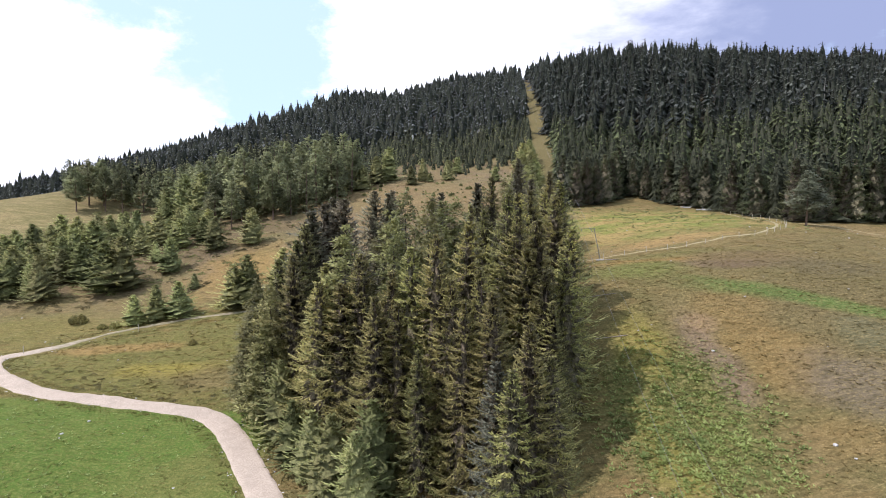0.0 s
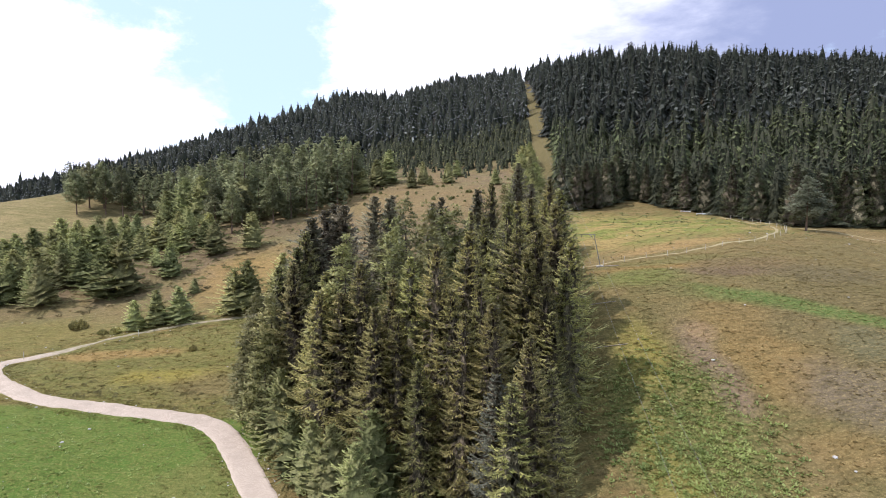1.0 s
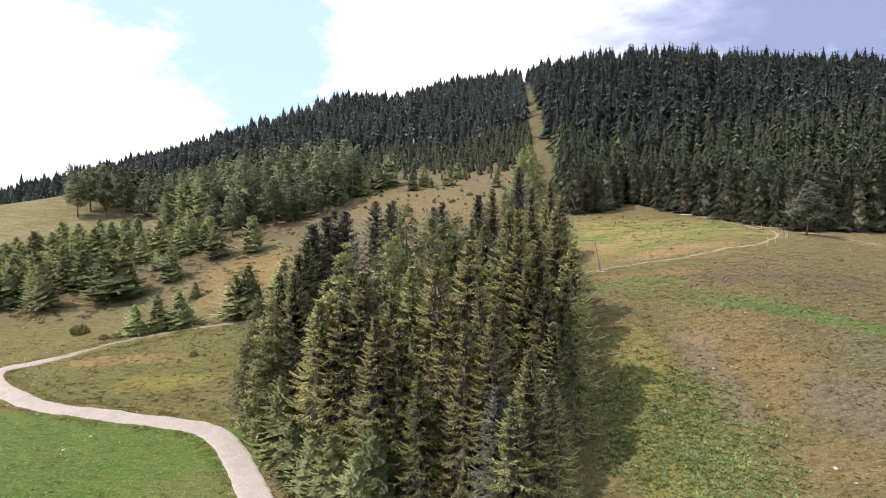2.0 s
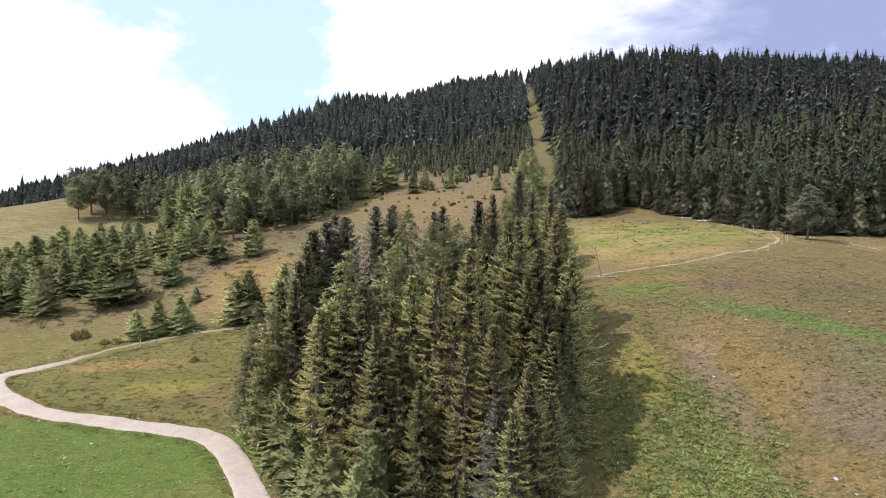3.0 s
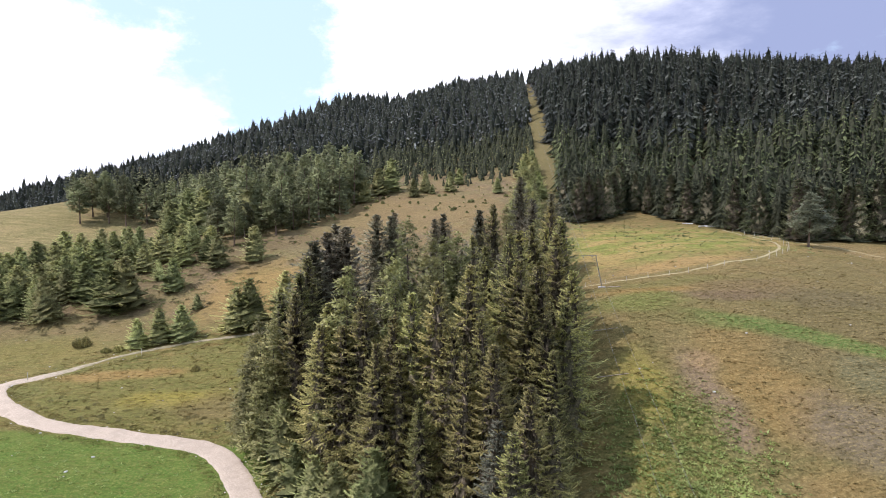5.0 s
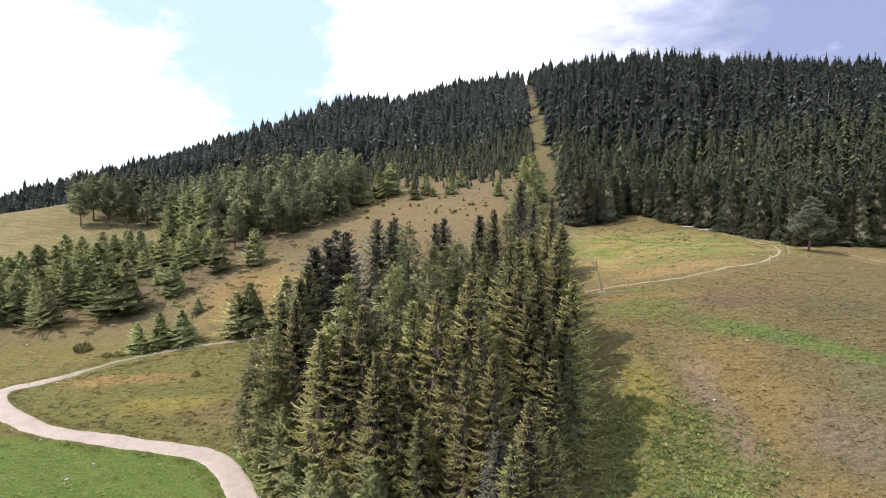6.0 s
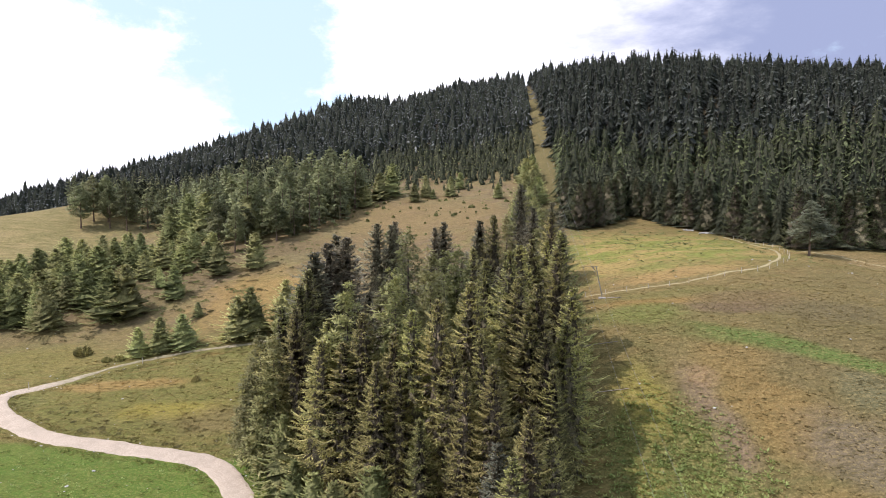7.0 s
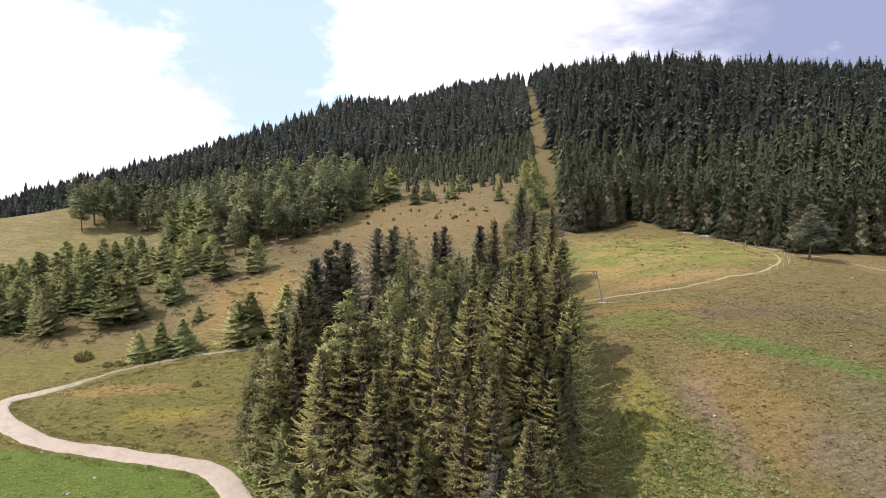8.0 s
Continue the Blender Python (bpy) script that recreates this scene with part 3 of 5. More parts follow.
        wid.append(min(width * 0.8, 0.16))
        dead.append(0)
    base, tip, wid, dead = np.array(base), np.array(tip), np.array(wid), np.array(dead, np.int32)
    v, f = kites(base, tip, wid, 0.55 if pairs else 0.45, np.array((1.0, 0.3, 0)))
    dead = np.repeat(dead, 2)
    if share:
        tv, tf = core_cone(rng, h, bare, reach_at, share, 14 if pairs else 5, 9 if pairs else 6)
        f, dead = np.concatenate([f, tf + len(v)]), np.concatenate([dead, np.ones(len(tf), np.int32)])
        v = np.concatenate([v, tv])
    v[:, 2] = np.maximum(v[:, 2], 0.05 + 0.1 * np.hypot(v[:, 0], v[:, 1]))        # the lowest boughs rest on the ground
    return v, f, dead


def tufted_crown(rng, h, rmax, bare, limbs, clumps, tufts, size, width, top, droop):
    """The crown of a pine or larch: limbs that carry loose clumps, each a burst of needle tufts."""
    base, tip, wid = [], [], []
    for i in range(limbs):
        s = (i + rng.random()) / limbs
        z = h * (bare + (0.97 - bare) * s)
        reach = rmax * (1 - s ** top) ** 0.75 * (0.65 + 0.5 * rng.random()) * min(1.0, 0.60 + 2.2 * s) + 0.012 * h
        az = i * 2.4 + rng.normal() * 0.5
        out = np.array((math.cos(az), math.sin(az), 0))
        n = max(1, int(round(clumps * (0.35 + 0.65 * reach / rmax))))
        for c in range(n):
            t = 0.30 + 0.72 * (c + rng.random()) / n
            mid = out * reach * t + np.array((-out[1], out[0], 0)) * reach * rng.normal() * 0.18
            mid = mid + np.array((0, 0, z + reach * (0.26 * t - droop * t * t) + rng.normal() * 0.02 * h))
            r = size * (0.65 + 0.6 * rng.random()) * (0.55 + 0.45 * reach / rmax)
            d = rng.normal(size=(tufts, 3)) + np.array((0, 0, 0.35)) + out * 0.3
            d /= np.linalg.norm(d, axis=1, keepdims=True)
            d *= np.array((1, 1, 0.62))
            base.append(mid + d * r * 0.30)
            tip.append(mid + d * r * (0.8 + 0.5 * rng.random((tufts, 1))))
            wid.append(np.full(tufts, width * r / size))
    base, tip, wid = np.concatenate(base), np.concatenate(tip), np.concatenate(wid)
    v, f = kites(base, tip, wid, 0.5, np.array((1.0, 0.3, 0)))
    return v, f, np.zeros(len(f), np.int32)


def trunk_mesh(rng, h, r, sides=7, rings=7):
    z = np.linspace(-0.6, h * 0.97, rings)
    rad = r * (1 - np.clip(z, 0, h) / h) ** 0.85 + 0.012
    rad[0] *= 1.35
    a = np.arange(sides) / sides * 6.283
    lean = rng.normal(size=2) * 0.008
    v = np.array([(rad[k] * math.cos(q) + lean[0] * z[k], rad[k] * math.sin(q) + lean[1] * z[k], z[k]) for k in range(rings) for q in a])
    f = np.array([(k * sides + s, k * sides + (s + 1) % sides, (k + 1) * sides + (s + 1) % sides, (k + 1) * sides + s) for k in range(rings - 1) for s in range(sides)])
    return v, f


# spruces: crown radius / height, bare share, whorls, boughs per whorl, twig pairs per bough, twig length, twig half width,
#          rise, sag, power, ragged, share of hanging twigs, core reach
SPRUCES = {
    "near": (0.262, 0.03, 25, 13, 14, 0.58, 0.062, 0.50, 0.74, 0.86, 0.13, 0.5, 0.26),
    "slim": (0.215, 0.03, 25, 11, 12, 0.52, 0.060, 0.46, 0.80, 0.84, 0.15, 0.6, 0.26),
    "back": (0.285, 0.04, 23, 11, 8, 0.80, 0.098, 0.55, 0.72, 0.86, 0.17, 0.5, 0.30),
    "under": (0.240, 0.05, 15, 9, 4, 0.95, 0.140, 0.40, 0.66, 0.75, 0.13, 0.3, 0.34),
    "mid": (0.390, 0.04, 19, 10, 4, 1.05, 0.190, 0.58, 0.44, 0.74, 0.22, 0.5, 0.66),
    "young": (0.430, 0.03, 19, 10, 4, 1.05, 0.195, 0.62, 0.44, 0.74, 0.22, 0.5, 0.66),
    "edge": (0.270, 0.03, 18, 10, 5, 1.20, 0.170, 0.36, 0.70, 0.68, 0.14, 0.6, 0.60),
    "copse": (0.290, 0.02, 18, 9, 0, 0, 0.23, 0.20, 1.15, 0.85, 0.22, 2, 0.48),
    "sapling": (0.320, 0.02, 9, 8, 0, 0, 0.55, 0.35, 0.90, 0.78, 0.20, 0, 0.64),
    "far": (0.280, 0.02, 11, 7, 0, 0, 0.38, 0.20, 1.15, 0.72, 0.24, 1, 0.46),
    "speck": (0.275, 0.02, 8, 7, 0, 0, 0.62, 0.20, 1.20, 0.62, 0.22, 0, 0.60),
}
# pines and larches: crown radius / height, bare share, limbs, clumps per limb, tufts per clump, clump radius, tuft half width, how blunt the top is, droop
PINES = {
    "pine": (0.250, 0.24, 54, 5, 18, 1.15, 0.205, 1.7, 0.14),
    "broad": (0.280, 0.05, 36, 4, 9, 1.50, 0.500, 1.15, 0.15),
    "larch": (0.245, 0.03, 100, 4, 19, 0.92, 0.125, 1.15, 0.20),
}
UNIT = 16.0         # the height at which twig sizes are given


def crown_arrays(kind, seed):
    rng = np.random.default_rng(seed)
    if kind in PINES:
        k = PINES[kind]
        return tufted_crown(rng, UNIT, k[0] * UNIT, *k[1:])
    k = SPRUCES[kind]
    return spruce_crown(rng, UNIT, k[0] * UNIT, *k[1:])


def crown_normals(v, seed, spread, round_off=0.62, lift=0.66):
    """Soft shading for a crown: needles scatter light as a rounded mass, with twigs turned here and there."""
    rng = np.random.default_rng(seed)
    n = np.stack([v[:, 0], v[:, 1], 0 * v[:, 0]], 1)
    n /= np.maximum(np.linalg.norm(n, axis=1, keepdims=True), 0.6)
    n = n * round_off + np.array((0, 0, lift)) + np.repeat(rng.normal(size=(len(v) // 4 + 1, 3)), 4, 0)[:len(v)] * spread
    return n / np.linalg.norm(n, axis=1, keepdims=True)


def soften(ob, normals):
    ob.data.polygons.foreach_set("use_smooth", np.ones(len(ob.data.polygons), bool))
    ob.data.normals_split_custom_set_from_vertices(normals.astype(np.float32))


def tree_model(kind, seed, leaf, wood, label, category, group):
    """A tree of UNIT height as an empty with trunk and crown, to be copied."""
    ob = tagged(new({"near": "spruce_tree", "slim": "spruce_tree", "back": "spruce_tree", "edge": "spruce_tree", "mid": "spruce_tree", "under": "spruce_tree", "young": "young_spruce", "pine": "pine_tree", "larch": "larch_tree"}[kind]), label, category, group)
    rng = np.random.default_rng(seed + 500)
    tv, tf = trunk_mesh(rng, UNIT * (0.86 if kind in PINES else 1.0), 0.24 if kind != "young" else 0.3)
    mesh_object("trunk", tv, tf, wood, ob, True)
    cv, cf, inside = crown_arrays(kind, seed)
    crown = mesh_object("crown", cv, cf, leaf, ob)
    soften(crown, crown_normals(cv, seed, 0.40, *((0.44, 0.84) if kind in ("young", "mid", "pine") else (0.62, 0.66))))
    crown.data.materials.append(CORE_SHADE_YOUNG if kind in ("young", "mid") else TWIGS)              # crown inside: dead twigs and needles, with shade put into the colour
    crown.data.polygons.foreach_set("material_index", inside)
    return ob


class Stand:
    """A few models of one kind, handed out in turn: the first use takes the model itself, later ones copies."""

    def __init__(self, kind, seeds, leaf, wood, label, category, group):
        self.models = [tree_model(kind, s, leaf, wood, label, category, group) for s in seeds]
        self.used, self.count = [False] * len(self.models), 0
        self.rng = random.Random(seeds[0])

    def plant(self, x, y, h, wide=1.0):
        k = self.count % len(self.models)
        self.count += 1
        s = h / UNIT
        m = Matrix.LocRotScale((x, y, at(x, y) - 0.08), Euler((self.rng.gauss(0, 0.012), self.rng.gauss(0, 0.012), self.rng.random() * 6.283)), (s * wide, s * wide, s))
        if self.used[k]:
            ob = copy_thing(self.models[k], Matrix())
        else:
            ob, self.used[k] = self.models[k], True
        ob.matrix_basis = m
        return ob


GROVE = "trees of the grove"
spruce = Stand("near", (1, 2, 3, 4, 5), SPRUCE, BARK, "tall green spruce with drooping boughs in the grove", "spruce", GROVE)
slim = Stand("slim", (11, 12, 13), SPRUCE, BARK, "slim dark-trunked spruce in the grove", "spruce", GROVE)
dusky = Stand("back", (21, 22, 23), SPRUCE_DARK, BARK, "dark spruce with a narrow top in the grove", "spruce", GROVE)
rear = Stand("back", (25, 26, 27), SPRUCE, BARK, "tall olive green spruce deep in the grove", "spruce", GROVE)
under = Stand("under", (28, 29), SPRUCE_DARK, BARK, "shaded lower spruce between the taller trees", "spruce", GROVE)
larch = Stand("larch", (31, 32, 33), LARCH, BARK, "light green feathery larch in the grove", "larch", GROVE)
dying = Stand("slim", (14,), DEAD_NEEDLES, BARK, "dying grey spruce with bare twigs in the grove", "spruce", GROVE)
sapling = Stand("young", (41, 42), SAPLING, BARK, "young bright spruce at the foot of the grove", "young spruce", GROVE)

# the grove: stand, then x, y, height
TALL = (
    (spruce, -2.2, 53.7, 14.3), (slim, 1.8, 52.4, 18.9), (spruce, 4.8, 51.0, 19.5), (spruce, 4.1, 57.0, 20.2), (spruce, 6.7, 43.6, 18.9),
    (spruce, 8.7, 44.9, 15.6), (slim, 5.2, 42.4, 16.2), (dying, 4.7, 45.2, 15.7), (spruce, -6.9, 57.9, 18.5), (larch, -11.8, 67.0, 24.1),
    (spruce, -9.3, 64.0, 21.3), (spruce, -18.6, 71.4, 21.0), (spruce, -0.9, 58.5, 23.9), (spruce, -3.2, 60.0, 22.4), (spruce, 7.7, 66.5, 23.2),
    (spruce, 2.9, 62.5, 23.1), (spruce, 10.2, 60.5, 22.2), (rear, 14.3, 65.0, 18.3), (rear, 16.0, 76.0, 18.3), (larch, -5.7, 66.5, 24.2),
    (larch, -2.0, 69.0, 24.3), (larch, 2.0, 80.0, 18.6), (larch, -6.3, 98.0, 21.4), (larch, -7.3, 70.0, 22.1), (larch, -0.1, 78.0, 19.4),
    (sapling, -19.5, 67.0, 9.7), (sapling, -6.8, 54.2, 9.7), (sapling, -11.0, 54.0, 8.9), (sapling, -14.0, 58.5, 7.3), (sapling, -8.0, 50.5, 8.9),
    (sapling, -16.8, 61.5, 7.2), (larch, -24.5, 73.5, 18.2), (larch, -21.8, 71.5, 18.0), (larch, -25.9, 74.5, 14.2), (larch, -22.6, 70.5, 13.7),
    (dusky, -19.6, 104.0, 22.9), (dusky, -17.8, 101.0, 22.7), (dusky, -20.6, 98.0, 23.2), (dusky, -21.2, 92.0, 23.5), (spruce, -20.9, 86.0, 22.7),
    (rear, -21.7, 82.0, 21.4), (rear, -23.0, 80.0, 19.4), (dusky, -14.3, 118.0, 20.6), (dusky, -11.7, 121.0, 19.5), (dusky, -10.7, 124.0, 19.3),
    (dusky, -2.3, 128.0, 15.8), (dusky, -0.4, 130.0, 16.3), (dusky, 6.2, 104.0, 18.9), (rear, 8.8, 101.0, 18.8), (larch, 11.5, 106.0, 18.5),
    (dusky, 20.0, 150.0, 17.0), (dusky, 21.0, 136.0, 15.1), (dusky, 23.4, 125.0, 18.3), (larch, 20.7, 120.0, 18.0), (rear, 9.5, 74.0, 19.3),
    (rear, 11.9, 78.0, 17.3), (rear, 14.3, 80.0, 15.4), (rear, 14.2, 72.0, 18.7), (spruce, 8.7, 64.0, 21.4), (rear, 18.7, 100.0, 17.3),
    (rear, 13.2, 61.0, 17.2), (slim, 11.0, 55.0, 16.3), (spruce, -5.9, 61.5, 19.7), (rear, -14.1, 68.0, 20.1), (spruce, -14.4, 64.5, 19.1),
    (rear, 5.6, 76.0, 17.3), (rear, 4.5, 88.0, 15.3), (slim, -4.7, 57.5, 17.8), (rear, -11.4, 64.0, 18.4), (spruce, 0.8, 56.5, 19.6),
    (rear, 8.9, 60.0, 19.9), (spruce, 10.4, 56.5, 18.8))
_wide = random.Random(4)
for stand, x, y, h in TALL:
    stand.plant(x, y, h, _wide.uniform(0.9, 1.12) * (1.2 if stand is dusky else 1.0))


def inside(poly, x, y):
    hit = False
    for k in range(len(poly)):
        (x0, y0), (x1, y1) = poly[k - 1], poly[k]
        if (y0 > y) != (y1 > y) and x < (x1 - x0) * (y - y0) / (y1 - y0) + x0:
            hit = not hit
    return hit


def fill_grove():
    """The lower trees between the tall ones."""
    rng = random.Random(8)
    taken = [(x, y) for _, x, y, _ in TALL]
    poly = ((-9, 56), (4, 48), (10.5, 50), (13.0, 58), (15.0, 68), (17.0, 78), (18.5, 90), (21.5, 110), (23, 122), (8, 128), (-8, 118), (-20, 102), (-24.5, 84), (-22.0, 74), (-15.5, 64))
    for _ in range(900):
        x, y = rng.uniform(-27, 25), rng.uniform(46, 130)
        if not inside(poly, x, y) or min((x - a) ** 2 + (y - b) ** 2 for a, b in taken) < 3.0 ** 2:
            continue
        taken.append((x, y))
        under.plant(x, y, min(rng.uniform(9, 13), 15 - 0.1 * max(0, y - 80)), rng.uniform(0.9, 1.1))


fill_grove()

# ---- trees on the hillside to the west ----
HILL = "trees scattered on the hillside"
pine = Stand("pine", (51, 52, 53, 54), STONE_PINE, BARK_PALE, "broad green pine with a bare lower trunk on the hillside", "pine", HILL)
hill_spruce = Stand("mid", (61, 62, 63), PINE, BARK, "conical green spruce standing on dry grass", "spruce", HILL)
young = Stand("young", (71, 72, 73), YOUNG, BARK, "bushy young spruce on the dry pasture", "young spruce", HILL)
WEST = (
    (pine, -147.6, 228.9, 18.0), (pine, -148.1, 238.2, 19.5), (pine, -142.3, 238.7, 20.0), (pine, -138.0, 232.4, 18.5), (pine, -129.7, 230.0, 21.5),
    (pine, -62.8, 168.4, 14.5), (hill_spruce, -52.2, 155.2, 10.1), (hill_spruce, -61.1, 152.1, 8.8), (young, -68.4, 141.6, 8.5), (hill_spruce, -74.8, 167.9, 8.7),
    (young, -79.2, 132.9, 12.2), (young, -76.3, 133.9, 12.6), (young, -89.0, 139.4, 9.8), (young, -95.9, 142.5, 10.3), (hill_spruce, -96.0, 131.3, 8.0),
    (hill_spruce, -101.1, 131.2, 9.6), (young, -115.0, 153.7, 9.2), (young, -112.6, 162.6, 8.9), (young, -94.0, 152.3, 10.9), (young, -81.8, 153.7, 8.0),
    (young, -80.6, 160.8, 9.1), (young, -72.7, 156.4, 8.1))
NEARER = (
    (hill_spruce, -58.0, 131.5, 3.6), (young, -63.3, 115.0, 6.1), (young, -59.3, 116.2, 7.4), (young, -54.8, 116.8, 7.4), (young, -43.6, 118.0, 9.2),
    (young, -41.0, 118.4, 10.5), (young, -33.7, 119.0, 10.9), (hill_spruce, -104.2, 184.1, 7.7), (hill_spruce, -12.3, 223.8, 7.5), (hill_spruce, 1.8, 233.4, 8.3),
    (hill_spruce, 6.1, 251.1, 7.4), (hill_spruce, 20.9, 227.8, 6.3), (hill_spruce, -8.1, 231.7, 9.1), (hill_spruce, -22.6, 235.2, 13.9), (hill_spruce, -31.0, 219.8, 9.7),
    (hill_spruce, -26.7, 230.1, 10.9), (hill_spruce, -5.1, 228.1, 4.0), (young, -36.7, 210.9, 4.1))
_broad = random.Random(6)
for stand, x, y, h in WEST + NEARER:
    stand.plant(x, y, h, _broad.uniform(0.85, 1.1) if stand is pine else _broad.uniform(1.1, 1.4))


def thicket(seed, poly, n, gap, lo, hi, stands):
    """A loose group of trees inside an outline."""
    rng, taken = random.Random(seed), [(x, y) for _, x, y, _ in WEST + NEARER]
    xs, ys = [p[0] for p in poly], [p[1] for p in poly]
    for _ in range(4000):
        x, y = rng.uniform(min(xs), max(xs)), rng.uniform(min(ys), max(ys))
        if n and inside(poly, x, y) and min((x - a) ** 2 + (y - b) ** 2 for a, b in taken) > gap * gap:
            taken.append((x, y))
            rng.choice(stands).plant(x, y, rng.uniform(lo, hi), rng.uniform(1.0, 1.35))
            n -= 1


thicket(31, ((-132, 166), (-128, 140), (-112, 127), (-90, 128), (-86, 140), (-96, 158), (-100, 172)), 36, 3.6, 7.5, 11.0, (young, young, hill_spruce))
thicket(32, ((-100, 178), (-90, 150), (-70, 146), (-62, 160), (-76, 176)), 11, 5.0, 5.0, 9.0, (young, hill_spruce))
thicket(33, ((-112, 220), (-96, 196), (-70, 176), (-50, 172), (-40, 178), (-75, 190)), 9, 6.0, 10.0, 17.0, (pine, pine, hill_spruce))
thicket(34, ((19, 152), (25, 160), (29, 176), (36, 214), (41, 262), (35, 262), (29, 216), (22, 180), (17, 158)), 26, 3.4, 7.0, 12.5, (hill_spruce, hill_spruce, young))


# ---- forests ----
def lift_line(y):
    """The middle of the cleared lift line."""
    return np.interp(y, (173, 215, 260, 392, 746, 1200), (33.0, 39.5, 45.6, 60.3, 99.0, 148.0))


EAST_EDGE = ((36, 40, 50, 60, 64, 69, 76, 81, 86, 97, 104, 130, 400), (176, 168, 176, 193, 187, 175, 167, 153, 139, 143, 141, 140, 150))
WEST_PATCH = ((-172, 250), (-150, 244), (-120, 232), (-96, 212), (-76, 187), (-46, 182), (-33, 200), (-31, 226), (-50, 262), (-110, 330), (-190, 330))


def forest(name, label, seed, kind, models, leaf, wood, region, step, tall, keep):
    """A wood in one mesh for the crowns: jittered rows of trees of a few shapes."""
    rng = np.random.default_rng(seed)
    x0, x1, y0, y1 = region
    gx, gy = np.meshgrid(np.arange(x0, x1, step), np.arange(y0, y1, step))
    x = (gx + rng.uniform(-0.48, 0.48, gx.shape) * step).ravel()
    y = (gy + rng.uniform(-0.48, 0.48, gx.shape) * step).ravel()
    ok = keep(x, y, rng)
    x, y = x[ok], y[ok]
    z = lie(x, y) - 0.7
    h = tall(x, y) * np.clip(rng.normal(1, 0.17, len(x)), 0.55, 1.4)
    turn, wide, pick = rng.uniform(0, 6.283, len(x)), rng.uniform(0.82, 1.18, len(x)), rng.integers(0, models, len(x))
    tint = np.clip(rng.normal(0, 0.22, len(x)), -0.4, 0.5)             # some trees are lighter
    shapes = [(crown_arrays(kind, seed * 10 + k), trunk_mesh(np.random.default_rng(k), UNIT, 0.24, 4, 2)) for k in range(models)]
    for which, title, mat in ((0, name, leaf), (1, name + "_trunks", wood)):
        V, F, T, M, S, n = [], [], [], [], [], 0
        for k in range(models):
            v, f, *inside = shapes[k][which]
            i = np.nonzero(pick == k)[0]
            if not len(i):
                continue
            c, s, g = np.cos(turn[i])[:, None], np.sin(turn[i])[:, None], (h[i] / UNIT)[:, None]
            w = g * wide[i][:, None]
            P = np.stack([(v[:, 0] * c - v[:, 1] * s) * w + x[i][:, None], (v[:, 0] * s + v[:, 1] * c) * w + y[i][:, None], v[:, 2] * g + z[i][:, None]], -1)
            V.append(P.reshape(-1, 3))
            T.append(np.repeat(tint[i], len(v)))
            if which == 0:
                M.append(np.tile(inside[0], len(i)))
                N = crown_normals(v, k, 0.30, 0.85, 0.46)
                S.append(np.stack([N[:, 0] * c - N[:, 1] * s, N[:, 0] * s + N[:, 1] * c, N[:, 2] + 0 * c], -1).reshape(-1, 3))
            F.append((f[None] + (np.arange(len(i)) * len(v))[:, None, None] + n).reshape(-1, f.shape[1]))
            n += len(i) * len(v)
        ob = mesh_object(title, np.concatenate(V), np.concatenate(F), mat)
        if which == 0:
            soften(ob, np.concatenate(S))
            ob.data.materials.append(CORE_SHADE_DEEP if leaf in (SPRUCE_OLD_HAZED, SPRUCE_SHADE, RIDGE_HAZE) else CORE_SHADE)
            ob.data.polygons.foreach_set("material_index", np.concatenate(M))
            ob.data.attributes.new("tint", "FLOAT", "POINT").data.foreach_set("value", np.concatenate(T).astype(np.float32))
        tagged(ob, label if which == 0 else "brown trunks of the conifer forest", "forest", kind="stuff")
    print(name, len(x))


def east(y_lo, y_hi, x_lo=0.0, x_hi=1e3):
    def keep(x, y, rng):
        d = np.interp(x, *EAST_EDGE)
        back = y - d + 0.45 * np.clip(x - 110, 0, 110) * (y_hi > 60) * (y - d > 45)
        return (x >= x_lo) & (x < x_hi) & (back >= y_lo) & (back < y_hi) & (x > lift_line(y) + 4.4) & (x < 0.80 * y + 8)
    return keep


forest("east_forest_front", "dense dark spruce forest behind the meadow", 3, "copse", 4, SPRUCE_EDGE, BARK, (36, 260, 138, 300), 5.0, lambda x, y: 15.5 + 0 * x, east(0, 22, 0, 106))
forest("east_shade_forest", "spruce forest at the end of the meadow, coloured dark for cloud shade", 13, "copse", 4, SPRUCE_SHADE, BARK, (106, 300, 138, 330), 5.4, lambda x, y: 15.5 + 0 * x, east(0, 20, 106))
forest("east_forest", "dense dark spruce forest climbing the hill", 4, "far", 5, SPRUCE_EAST, BARK, (36, 420, 150, 330), 5.6, lambda x, y: 15.0 + 0 * x, east(20, 105))
forest("east_old_forest", "tall old spruces on the upper slope", 14, "far", 5, SPRUCE_OLD_HAZED, BARK, (36, 420, 180, 480), 6.9, lambda x, y: 18.8 - 3.5 * np.clip((x - 120) / 80, 0, 1), east(99, 300))
forest("west_patch", "tall pines and spruces crowded on the hillside", 5, "broad", 4, STONE_PINE, BARK_PALE, (-200, -20, 175, 262), 7.0, lambda x, y: 18.5 - 5.0 * np.clip((-95 - x) / 30, 0, 1),
       lambda x, y, rng: np.array([inside(WEST_PATCH, a, b) for a, b in zip(x, y)]))
forest("west_patch_rear", "tall conifers crowded behind the hillside pines", 15, "far", 4, STONE_PINE, BARK_PALE, (-200, -20, 262, 335), 6.8, lambda x, y: 18.0 - 5.0 * np.clip((-95 - x) / 30, 0, 1),
       lambda x, y, rng: np.array([inside(WEST_PATCH, a, b) for a, b in zip(x, y)]))
